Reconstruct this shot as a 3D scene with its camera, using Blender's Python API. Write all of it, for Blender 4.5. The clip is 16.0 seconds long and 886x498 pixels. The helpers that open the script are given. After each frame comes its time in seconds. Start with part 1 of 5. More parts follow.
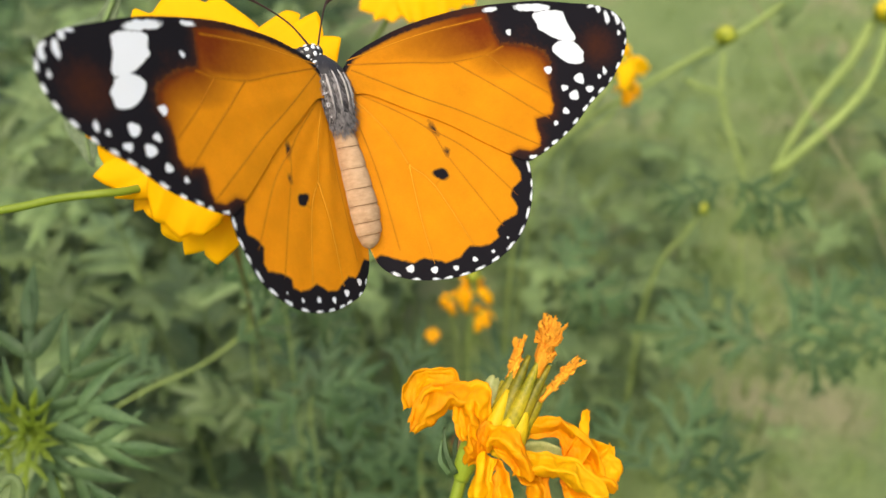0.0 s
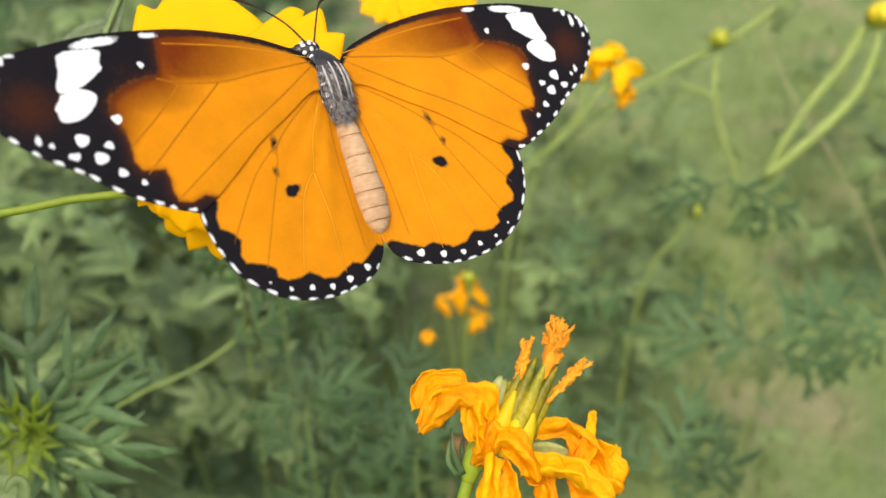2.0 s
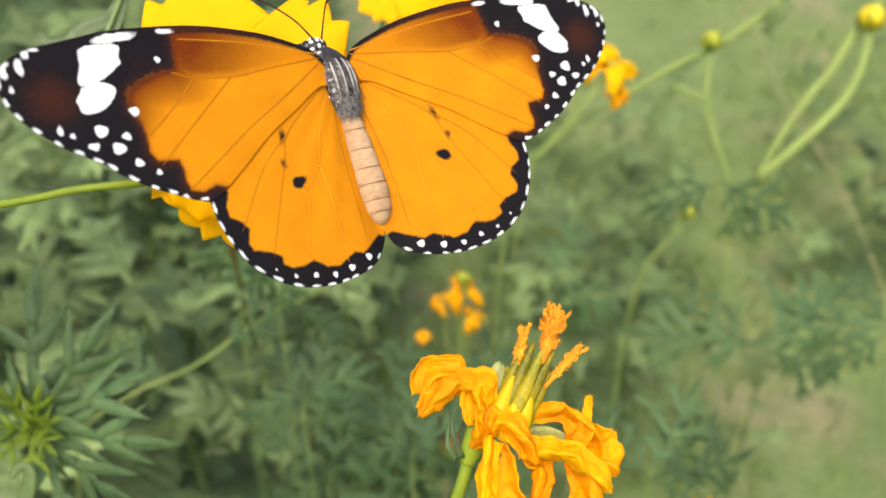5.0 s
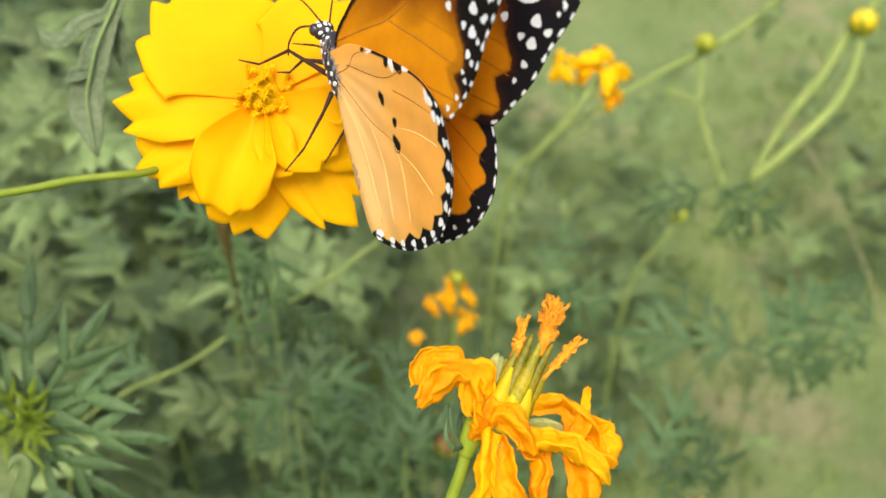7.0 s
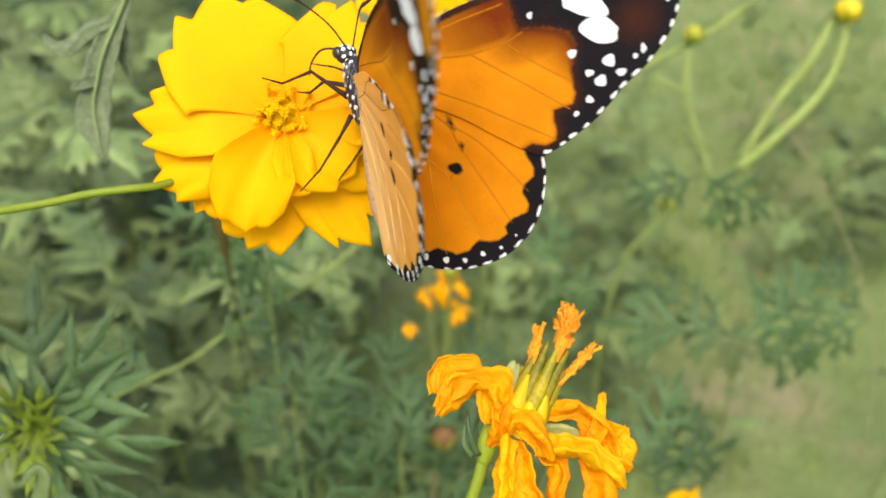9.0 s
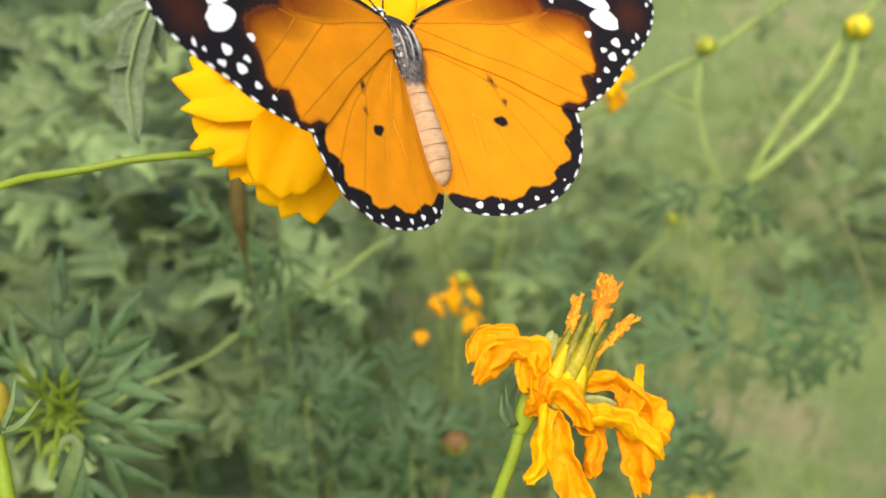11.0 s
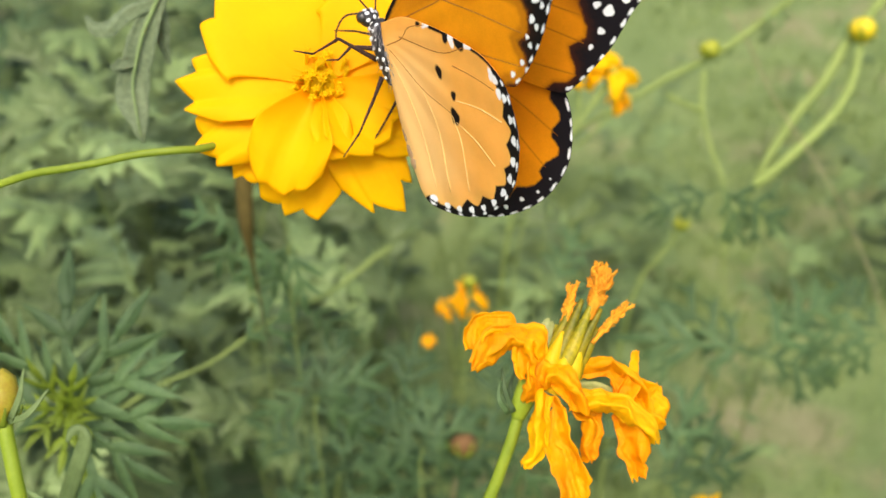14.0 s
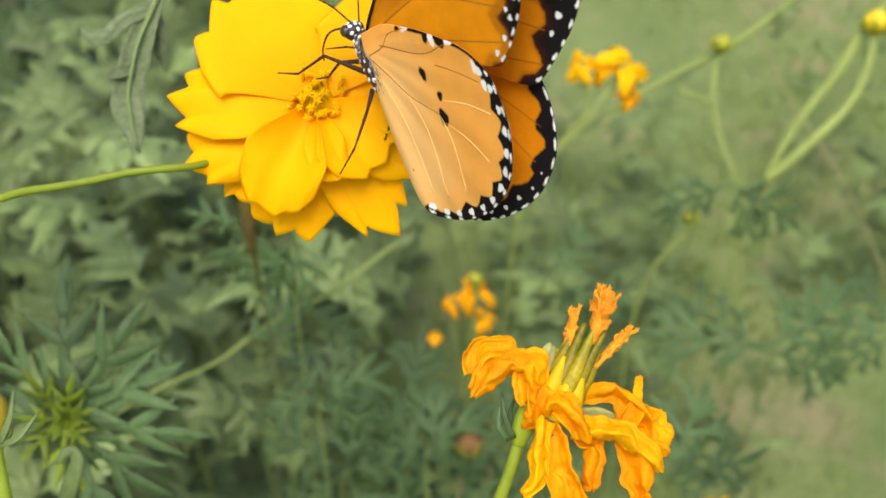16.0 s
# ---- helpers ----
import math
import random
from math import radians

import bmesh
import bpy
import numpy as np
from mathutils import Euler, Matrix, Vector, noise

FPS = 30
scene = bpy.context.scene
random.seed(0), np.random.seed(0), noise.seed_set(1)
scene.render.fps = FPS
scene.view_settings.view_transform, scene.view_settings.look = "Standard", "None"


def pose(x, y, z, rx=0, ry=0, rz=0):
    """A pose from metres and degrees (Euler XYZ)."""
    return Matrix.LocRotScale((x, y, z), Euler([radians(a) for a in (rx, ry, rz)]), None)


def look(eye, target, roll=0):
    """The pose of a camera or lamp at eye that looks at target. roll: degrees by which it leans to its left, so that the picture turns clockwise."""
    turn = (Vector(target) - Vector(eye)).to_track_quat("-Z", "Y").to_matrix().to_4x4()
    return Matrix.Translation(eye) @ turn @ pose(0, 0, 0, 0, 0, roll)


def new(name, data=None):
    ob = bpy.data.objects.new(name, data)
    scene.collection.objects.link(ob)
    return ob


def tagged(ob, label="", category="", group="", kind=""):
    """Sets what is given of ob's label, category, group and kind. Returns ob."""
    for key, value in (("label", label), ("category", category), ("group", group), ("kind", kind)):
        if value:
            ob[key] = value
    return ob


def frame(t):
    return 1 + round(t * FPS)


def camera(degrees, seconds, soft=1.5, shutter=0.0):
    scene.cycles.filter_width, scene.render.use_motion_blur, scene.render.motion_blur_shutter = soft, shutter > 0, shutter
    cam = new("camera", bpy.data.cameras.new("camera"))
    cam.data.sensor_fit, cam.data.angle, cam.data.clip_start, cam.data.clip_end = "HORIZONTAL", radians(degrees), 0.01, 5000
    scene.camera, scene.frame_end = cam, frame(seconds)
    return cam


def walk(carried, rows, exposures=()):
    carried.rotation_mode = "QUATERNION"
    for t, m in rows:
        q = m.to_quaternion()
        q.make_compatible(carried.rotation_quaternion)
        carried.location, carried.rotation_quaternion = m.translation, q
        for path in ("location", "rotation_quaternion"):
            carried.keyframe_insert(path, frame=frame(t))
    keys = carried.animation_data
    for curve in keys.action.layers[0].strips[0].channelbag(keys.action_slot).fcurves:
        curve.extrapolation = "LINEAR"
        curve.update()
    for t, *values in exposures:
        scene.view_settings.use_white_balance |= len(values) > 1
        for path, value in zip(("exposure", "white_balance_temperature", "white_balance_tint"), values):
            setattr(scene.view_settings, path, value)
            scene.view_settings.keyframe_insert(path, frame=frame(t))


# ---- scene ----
# ---------------------------------------------------------------- camera
cam = camera(45, 16.0, soft=1.5, shutter=0.5)
FIRST = pose(0, 0, 0.75, 52, 0, 0)
MM = 0.001


def turned(x, y, z, rx=0, ry=0, rz=0):
    """A pose along the base camera's axes, to fit its view: millimetres right, up and towards the lens."""
    return FIRST @ pose(x * MM, y * MM, z * MM, rx, ry, rz)


PATH_ROWS = [
    (0, 7.27, 4.28, -4.10, 0.797, 0.252, 0.022), (0.5, 7.28, 5.50, -3.75, 0.591, 0.216, 0.156),
    (1, 7.15, 4.72, -3.23, 0.782, 0.179, 0.098), (1.5, 6.23, 3.61, -2.97, 1.040, 0.007, -0.028),
    (2, 4.93, 4.27, -3.12, 0.907, -0.294, 0.099), (2.5, 4.43, 4.21, -2.83, 0.917, -0.404, 0.057),
    (3, 4.48, 3.78, -2.03, 0.959, -0.410, -0.022), (3.5, 3.95, 3.22, -1.41, 1.072, -0.616, -0.034),
    (4, 3.79, 2.32, -0.86, 1.193, -0.666, -0.041), (6.5, 4.78, 1.57, 0.35, 1.267, -0.779, 0.201),
    (7, 3.03, 0.13, -0.09, 1.482, -1.148, 0.276), (7.5, 1.29, 0.09, -1.01, 1.433, -1.566, 0.215),
    (8, 0.44, 0.50, -0.80, 1.291, -1.832, 0.025), (8.5, -0.19, 2.59, 0.33, 0.846, -1.956, -0.197),
    (9, -1.62, 3.31, 1.48, 0.717, -2.147, -0.405), (11.5, -7.28, -4.77, 1.49, 2.146, -2.179, 0.340),
    (12, -7.10, -2.39, 0.55, 1.739, -2.058, 0.113), (12.5, -6.17, -3.72, 1.24, 1.987, -1.800, -0.194),
    (13, -7.25, -3.81, 2.01, 1.992, -2.082, -0.185), (13.5, -7.33, -4.50, 2.96, 2.135, -2.035, -0.086),
    (14, -5.17, -7.09, 4.30, 2.637, -1.567, -0.212), (14.5, -3.76, -7.01, 4.14, 2.666, -1.255, -0.228),
    (15, -4.95, -4.53, 2.94, 2.282, -1.517, -0.086), (15.5, -4.72, -4.29, 1.92, 2.241, -1.486, -0.141),
    (16, -3.54, -2.00, 0.65, 1.822, -1.023, -0.041)]
EXPOSURES = [(0, 0.76), (1.5, 0.80), (2.5, 0.88), (3.5, 0.95), (7, 0.96), (9, 0.95), (12, 0.96), (13.5, 0.97), (14.5, 0.92), (15.3, 0.86), (16, 0.80)]
walk(cam, [(r[0], turned(*r[1:])) for r in PATH_ROWS], EXPOSURES)
cam.data.dof.use_dof = True
cam.data.dof.focus_distance = 0.131
cam.data.dof.aperture_fstop = 30

# ---------------------------------------------------------------- light: a bright, hazy sky
SUN_UP, SUN_ROUND = 60, 192
world = bpy.data.worlds.new("hazy_sky")
scene.world = world
world.use_nodes = True
sky = world.node_tree.nodes.new("ShaderNodeTexSky")
sky.sky_type = "NISHITA"
sky.sun_disc = False
sky.sun_elevation, sky.sun_rotation = radians(SUN_UP), radians(SUN_ROUND)
sky.air_density, sky.dust_density, sky.ozone_density = 1.0, 4.0, 0.3
backg = world.node_tree.nodes["Background"]
world.node_tree.links.new(sky.outputs[0], backg.inputs[0])
backg.inputs[1].default_value = 0.125
sun = new("sun", bpy.data.lights.new("sun", "SUN"))
sun.data.energy, sun.data.angle, sun.data.color = 1.7, radians(40), (1.0, 0.93, 0.76)
aim = Vector((math.sin(radians(SUN_ROUND)) * math.cos(radians(SUN_UP)), math.cos(radians(SUN_ROUND)) * math.cos(radians(SUN_UP)), math.sin(radians(SUN_UP))))
sun.matrix_world = look(aim * 20, (0, 0, 0))


# ---------------------------------------------------------------- materials
def material(name, rough=0.6, spec=0.3):
    m = bpy.data.materials.new(name)
    m.use_nodes = True
    p = m.node_tree.nodes["Principled BSDF"]
    p.inputs["Roughness"].default_value = rough
    p.inputs["Specular IOR Level"].default_value = spec
    return m, m.node_tree, p


def node(tree, kind, **sets):
    n = tree.nodes.new("ShaderNode" + kind)
    for key, value in sets.items():
        n.inputs[key.replace("_", " ")].default_value = value
    return n


def noise_of(tree, scale, detail=4.0, rough=0.6, stretch=(1, 1, 1)):
    co, mp, nz = node(tree, "TexCoord"), node(tree, "Mapping"), node(tree, "TexNoise")
    mp.inputs["Scale"].default_value = stretch
    nz.inputs["Scale"].default_value, nz.inputs["Detail"].default_value, nz.inputs["Roughness"].default_value = scale, detail, rough
    tree.links.new(co.outputs["Object"], mp.inputs["Vector"])
    tree.links.new(mp.outputs[0], nz.inputs["Vector"])
    return nz.outputs["Fac"]


def mixed(tree, fac, a, b, blend="MIX"):
    n = tree.nodes.new("ShaderNodeMix")
    n.data_type, n.blend_type = "RGBA", blend
    for socket, value in ((n.inputs[0], fac), (n.inputs[6], a), (n.inputs[7], b)):
        if isinstance(value, bpy.types.NodeSocket):
            tree.links.new(value, socket)
        elif isinstance(value, tuple):
            socket.default_value = (*value, 1)
        else:
            socket.default_value = value
    return n.outputs[2]


def ranged(tree, value, a, b, c=0.0, d=1.0):
    n = node(tree, "MapRange")
    tree.links.new(value, n.inputs["Value"])
    for key, x in (("From Min", a), ("From Max", b), ("To Min", c), ("To Max", d)):
        n.inputs[key].default_value = x
    return n.outputs[0]


def maths(tree, op, a, b):
    n = tree.nodes.new("ShaderNodeMath")
    n.operation = op
    for socket, value in ((n.inputs[0], a), (n.inputs[1], b)):
        if isinstance(value, bpy.types.NodeSocket):
            tree.links.new(value, socket)
        else:
            socket.default_value = value
    return n.outputs[0]


def bump(tree, p, height, strength, distance):
    n = node(tree, "Bump", Strength=strength, Distance=distance)
    tree.links.new(height, n.inputs["Height"])
    tree.links.new(n.outputs[0], p.inputs["Normal"])


def leafy(tree, p, colour, share):
    """Lets part of the light through a thin blade."""
    out = [n for n in tree.nodes if n.type == "OUTPUT_MATERIAL"][0]
    tr, mx = node(tree, "BsdfTranslucent"), node(tree, "MixShader", Fac=share)
    tree.links.new(colour, tr.inputs["Color"])
    tree.links.new(p.outputs[0], mx.inputs[1])
    tree.links.new(tr.outputs[0], mx.inputs[2])
    tree.links.new(mx.outputs[0], out.inputs[0])


def organic(name, a, b, scale, rough=0.6, spec=0.3, through_share=0.0, stretch=(1, 1, 1), relief=0.3, fine=8.0, vary=0.25, depth=0.0002, mottle=0.35):
    """Two-tone living surface: broad patches, fine grain and a difference from piece to piece."""
    m, t, p = material(name, rough, spec)
    broad, grain = noise_of(t, scale), noise_of(t, scale * fine, 6.0, 0.7, stretch)
    colour = mixed(t, ranged(t, broad, 0.35, 0.65), a, b)
    colour = mixed(t, mottle, colour, mixed(t, ranged(t, grain, 0.3, 0.7), tuple(x * 0.6 for x in a), tuple(min(x * 1.35, 1) for x in b)))
    info = node(t, "ObjectInfo")
    hsv = node(t, "HueSaturation")
    t.links.new(colour, hsv.inputs["Color"])
    t.links.new(ranged(t, info.outputs["Random"], 0, 1, 1 - vary, 1 + vary), hsv.inputs["Value"])
    colour = hsv.outputs[0]
    t.links.new(colour, p.inputs["Base Color"])
    bump(t, p, grain, relief, depth)
    if through_share:
        leafy(t, p, colour, through_share)
    return m


def wing_material(name, base, rust, dark, brown, pale, vein_tone=0.55):
    """Wing scales: the pattern's edges come with the mesh as distances, the tones and the powdery grain from here."""
    m, t, p = material(name, 0.7, 0.08)
    pattern, line = t.nodes.new("ShaderNodeAttribute"), t.nodes.new("ShaderNodeAttribute")
    pattern.attribute_name, line.attribute_name = "pattern", "vein"
    parts = t.nodes.new("ShaderNodeSeparateXYZ")
    t.links.new(pattern.outputs["Vector"], parts.inputs[0])
    attr = {"dark": parts.outputs[0], "white": parts.outputs[1], "tone": parts.outputs[2], "vein": line.outputs["Fac"]}
    grain, ragged, broad = noise_of(t, 5200, 3.0), noise_of(t, 1500, 5.0, 0.7), noise_of(t, 160, 3.0)
    ground = mixed(t, ranged(t, broad, 0.3, 0.7), tuple(x * 0.9 for x in base), tuple(min(1, x * 1.08) for x in base))
    ground = mixed(t, ranged(t, maths(t, "ADD", attr["tone"], ranged(t, ragged, 0.2, 0.8, -0.06, 0.06)), 0.0, 1.0), ground, rust)
    ground = mixed(t, ranged(t, grain, 0.3, 0.7, 0.0, 0.12), ground, rust)
    ground = mixed(t, ranged(t, attr["vein"], 0.06, 0.26, 0.4, 0.0), ground, tuple(min(1.0, x * vein_tone) for x in base))
    black = mixed(t, ranged(t, maths(t, "ADD", attr["tone"], ranged(t, ragged, 0.2, 0.8, -0.25, 0.25)), 0.25, 1.0), dark, brown)
    edge = maths(t, "ADD", attr["dark"], ranged(t, ragged, 0.2, 0.8, -0.45, 0.45))
    colour = mixed(t, ranged(t, edge, -0.5, 0.5, 1.0, 0.0), ground, black)
    spot = maths(t, "ADD", attr["white"], ranged(t, ragged, 0.2, 0.8, -0.13, 0.13))
    colour = mixed(t, ranged(t, spot, -0.07, 0.07, 1.0, 0.0), colour, pale)
    t.links.new(colour, p.inputs["Base Color"])
    bump(t, p, grain, 0.35, 0.00008)
    leafy(t, p, colour, 0.30)
    return m


WING_UPPER = wing_material("orange_wing_scales", (0.78, 0.296, 0.006), (0.18, 0.032, 0.004), (0.013, 0.011, 0.014), (0.055, 0.018, 0.010), (0.86, 0.87, 0.9))
FORE_UNDER = wing_material("forewing_underside_scales", (0.82, 0.32, 0.006), (0.20, 0.033, 0.004), (0.010, 0.008, 0.008), (0.045, 0.016, 0.009), (0.86, 0.87, 0.9))
HIND_UNDER = wing_material("buff_wing_underside_scales", (0.86, 0.41, 0.075), (0.86, 0.54, 0.20), (0.010, 0.008, 0.008), (0.014, 0.009, 0.008), (0.88, 0.88, 0.9), 1.25)
VEIN = organic("wing_vein", (0.34, 0.11, 0.006), (0.46, 0.16, 0.010), 300, 0.85, 0.03, vary=0.05)
BRIGHT_VEIN = organic("bright_wing_vein", (0.64, 0.25, 0.010), (0.68, 0.28, 0.018), 300, 0.8, 0.05, vary=0.05)
BROWN_VEIN = organic("brown_underside_vein", (0.22, 0.075, 0.015), (0.34, 0.13, 0.03), 300, 0.85, 0.03, vary=0.05)
PALE_VEIN = organic("pale_underside_vein", (0.78, 0.43, 0.13), (0.80, 0.47, 0.18), 300, 0.8, 0.05, vary=0.05)
BODY_BLACK = organic("black_chitin", (0.010, 0.009, 0.010), (0.028, 0.024, 0.024), 700, 0.5, 0.4)
BODY_GREY = organic("grey_hairy_thorax", (0.055, 0.05, 0.05), (0.42, 0.39, 0.38), 1600, 0.85, 0.1, stretch=(1, 0.3, 1), relief=0.8)
BODY_WHITE = organic("white_scale_spot", (0.78, 0.78, 0.80), (0.86, 0.86, 0.87), 900, 0.7, vary=0.05)
PALE_HAIR = organic("pale_grey_hair", (0.30, 0.28, 0.27), (0.55, 0.52, 0.50), 1200, 0.85, 0.05, vary=0.05)
ABDOMEN = organic("buff_abdomen", (0.34, 0.20, 0.105), (0.50, 0.33, 0.19), 380, 0.75, 0.2, stretch=(0.3, 1, 0.3), relief=0.6, vary=0.03)
EYE = organic("dark_eye", (0.012, 0.010, 0.010), (0.03, 0.025, 0.022), 600, 0.15, 0.6)
LEG = organic("dark_brown_leg", (0.020, 0.009, 0.007), (0.045, 0.020, 0.014), 600, 0.5, 0.2)

def petal_material():
    """Yellow ray petals with faint lengthwise lines; shade towards the disc painted deeper orange-yellow."""
    m, t, p = material("yellow_petal", 0.6, 0.08)
    broad, lines = noise_of(t, 70), noise_of(t, 420, 4.0, 0.6, (0.12, 1.6, 1))
    co, xyz = node(t, "TexCoord"), t.nodes.new("ShaderNodeSeparateXYZ")
    t.links.new(co.outputs["Object"], xyz.inputs[0])
    colour = mixed(t, ranged(t, broad, 0.35, 0.65), (0.93, 0.465, 0.0005), (0.95, 0.525, 0.0005))
    colour = mixed(t, ranged(t, lines, 0.35, 0.75, 0.0, 0.16), colour, (0.93, 0.44, 0.0005))
    colour = mixed(t, ranged(t, xyz.outputs[0], 0.002, 0.0095, 0.75, 0.0), colour, (0.93, 0.37, 0.0005))
    t.links.new(colour, p.inputs["Base Color"])
    bump(t, p, lines, 0.15, 0.0002)
    leafy(t, p, colour, 0.30)
    return m


PETAL = petal_material()
PETAL_WILTING = organic("wilting_yellow_petal", (0.92, 0.50, 0.001), (0.95, 0.60, 0.002), 150, 0.55, 0.12, 0.4, vary=0.06, mottle=0.15)
FLORET = organic("orange_floret", (0.94, 0.48, 0.001), (0.96, 0.64, 0.003), 400, 0.6, 0.1, 0.3, vary=0.12)
WILTED = organic("wilted_orange_petal", (0.90, 0.28, 0.001), (0.95, 0.45, 0.001), 150, 0.5, 0.15, 0.32, (3, 0.8, 1), 0.5, 7, 0.10, 0.0004, 0.16)
WILTED_YELLOW = organic("wilted_yellow_petal", (0.92, 0.36, 0.001), (0.96, 0.54, 0.001), 130, 0.5, 0.15, 0.32, (3, 0.8, 1), 0.5, 7, 0.08, 0.0004, 0.16)
WILTED_TIP = organic("dried_orange_floret", (0.84, 0.25, 0.008), (0.92, 0.40, 0.03), 500, 0.7, 0.2, 0.1, relief=0.9, vary=0.15)
ACHENE = organic("green_yellow_achene", (0.11, 0.13, 0.006), (0.38, 0.29, 0.008), 200, 0.45, 0.3, 0.1, vary=0.25)
PALE_BRACT = organic("pale_green_bract", (0.40, 0.44, 0.12), (0.55, 0.55, 0.22), 200, 0.5, 0.3, 0.3)
STEM = organic("green_stem", (0.14, 0.20, 0.010), (0.23, 0.29, 0.022), 120, 0.5, 0.3, 0.0, (4, 4, 0.4), 0.2, mottle=0.12)
STEM_FAR = organic("pale_green_stem", (0.19, 0.25, 0.062), (0.26, 0.32, 0.090), 60, 0.6, 0.2, vary=0.1)
STEM_BED = organic("bed_green_stem", (0.10, 0.145, 0.035), (0.155, 0.20, 0.05), 60, 0.6, 0.2)
STEM_DRY = organic("dry_brown_stem", (0.18, 0.17, 0.08), (0.27, 0.25, 0.13), 70, 0.8, 0.1)
LEAF = organic("grey_green_leaf", (0.105, 0.165, 0.050), (0.225, 0.295, 0.110), 45, 0.5, 0.4, 0.22, (1, 1, 1), 0.4, 10, 0.42, 0.0004)
LEAF_PALE = organic("pale_green_leaf", (0.15, 0.22, 0.078), (0.22, 0.30, 0.11), 45, 0.6, 0.3, 0.25, (1, 1, 1), 0.4, 10, 0.25, 0.0004)
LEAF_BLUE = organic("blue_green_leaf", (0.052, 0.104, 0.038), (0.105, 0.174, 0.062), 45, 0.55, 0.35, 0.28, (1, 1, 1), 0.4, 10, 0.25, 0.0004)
LEAF_GREY = organic("dull_grey_green_leaf", (0.115, 0.160, 0.078), (0.195, 0.245, 0.130), 90, 0.55, 0.3, 0.2, (1, 1, 1), 0.8, 8, 0.12, 0.0006, 0.5)
LEAF_YOUNG = organic("young_yellow_green_leaf", (0.13, 0.20, 0.012), (0.20, 0.27, 0.020), 45, 0.5, 0.35, 0.3, (1, 1, 1), 0.4, 10, 0.2, 0.0004)
BUD_GREEN = organic("yellow_green_bud", (0.22, 0.25, 0.018), (0.34, 0.33, 0.024), 150, 0.5, 0.3)
BUD_YELLOW = organic("yellow_bud", (0.80, 0.55, 0.01), (0.86, 0.62, 0.02), 150, 0.5, 0.3)
DEAD = organic("dead_brown_stalk", (0.060, 0.045, 0.012), (0.10, 0.075, 0.022), 70, 0.9, 0.1)
ORANGE_BUD = organic("orange_green_bud", (0.28, 0.17, 0.012), (0.28, 0.27, 0.02), 220, 0.45, 0.35)
INNER_BRACT = organic("yellow_inner_bract", (0.55, 0.40, 0.006), (0.74, 0.47, 0.008), 220, 0.5, 0.2, 0.2, vary=0.1, mottle=0.15)
SEED = organic("brown_seed_head", (0.12, 0.06, 0.025), (0.22, 0.12, 0.05), 200, 0.8, 0.1)


def lawn_material():
    m, t, p = material("lawn_ground", 0.9, 0.1)
    broad, mid, fine = noise_of(t, 4.2, 3.0), noise_of(t, 9.0, 4.0), noise_of(t, 140, 5.0, 0.7)
    colour = mixed(t, ranged(t, mid, 0.3, 0.7), (0.20, 0.27, 0.094), (0.27, 0.34, 0.128))
    colour = mixed(t, ranged(t, broad, 0.52, 0.68, 0.0, 0.7), colour, (0.44, 0.37, 0.22))
    colour = mixed(t, ranged(t, fine, 0.35, 0.7, 0.0, 0.5), colour, (0.08, 0.10, 0.035))
    t.links.new(colour, p.inputs["Base Color"])
    bump(t, p, fine, 0.8, 0.01)
    return m


LAWN = lawn_material()
GRASS = organic("grass_blade", (0.17, 0.245, 0.072), (0.28, 0.345, 0.122), 12, 0.6, 0.2, 0.25, vary=0.0)


# ---------------------------------------------------------------- mesh tools (lengths in millimetres)
class Geo:
    def __init__(self):
        self.v, self.f, self.n, self.slot = [], [], 0, []

    def add(self, verts, faces, slot=0):
        verts = np.asarray(verts, float)
        self.v.append(verts)
        self.f += [tuple(i + self.n for i in face) for face in faces]
        self.slot += [slot] * len(faces)
        self.n += len(verts)
        return self

    def mesh(self, name, *mats):
        me = bpy.data.meshes.new(name)
        me.from_pydata((np.concatenate(self.v) * MM).tolist(), [], self.f)
        for m in mats:
            me.materials.append(m)
        me.polygons.foreach_set("use_smooth", [True] * len(self.f))
        me.polygons.foreach_set("material_index", self.slot)
        me.update()
        return me


def part(name, me, parent, label="", m=None):
    ob = new(name, me)
    ob.parent = parent
    if m is not None:
        ob.matrix_basis = m
    return tagged(ob, label)


def thing(name, m, label, category, group="", kind=""):
    ob = new(name)
    ob.empty_display_size = 0.01
    ob.matrix_basis = m
    return tagged(ob, label, category, group, kind)


def local(x=0, y=0, z=0, rx=0, ry=0, rz=0):
    return pose(x * MM, y * MM, z * MM, rx, ry, rz)


def curve(points, n):
    """n points on a smooth curve through the given ones."""
    p = np.asarray(points, float)
    if len(p) == 2:
        return p[0] + (p[1] - p[0]) * np.linspace(0, 1, n)[:, None]
    e = np.vstack([2 * p[0] - p[1], p, 2 * p[-1] - p[-2]])
    t = np.linspace(0, len(p) - 1, n)
    i = np.minimum(t.astype(int), len(p) - 2)
    u = (t - i)[:, None]
    a, b, c, d = e[i], e[i + 1], e[i + 2], e[i + 3]
    return 0.5 * (2 * b + (c - a) * u + (2 * a - 5 * b + 4 * c - d) * u ** 2 + (3 * b - a - 3 * c + d) * u ** 3)


def frames(p):
    """Tangents and two steady normals along a curve."""
    t = np.gradient(p, axis=0)
    t /= np.linalg.norm(t, axis=1)[:, None] + 1e-9
    ref = np.array([0.0, 0, 1]) if abs(t[0][2]) < 0.9 else np.array([1.0, 0, 0])
    a = np.zeros_like(p)
    for i in range(len(p)):
        ref = ref - t[i] * (ref @ t[i])
        ref /= np.linalg.norm(ref) + 1e-9
        a[i] = ref
    return t, a, np.cross(t, a)


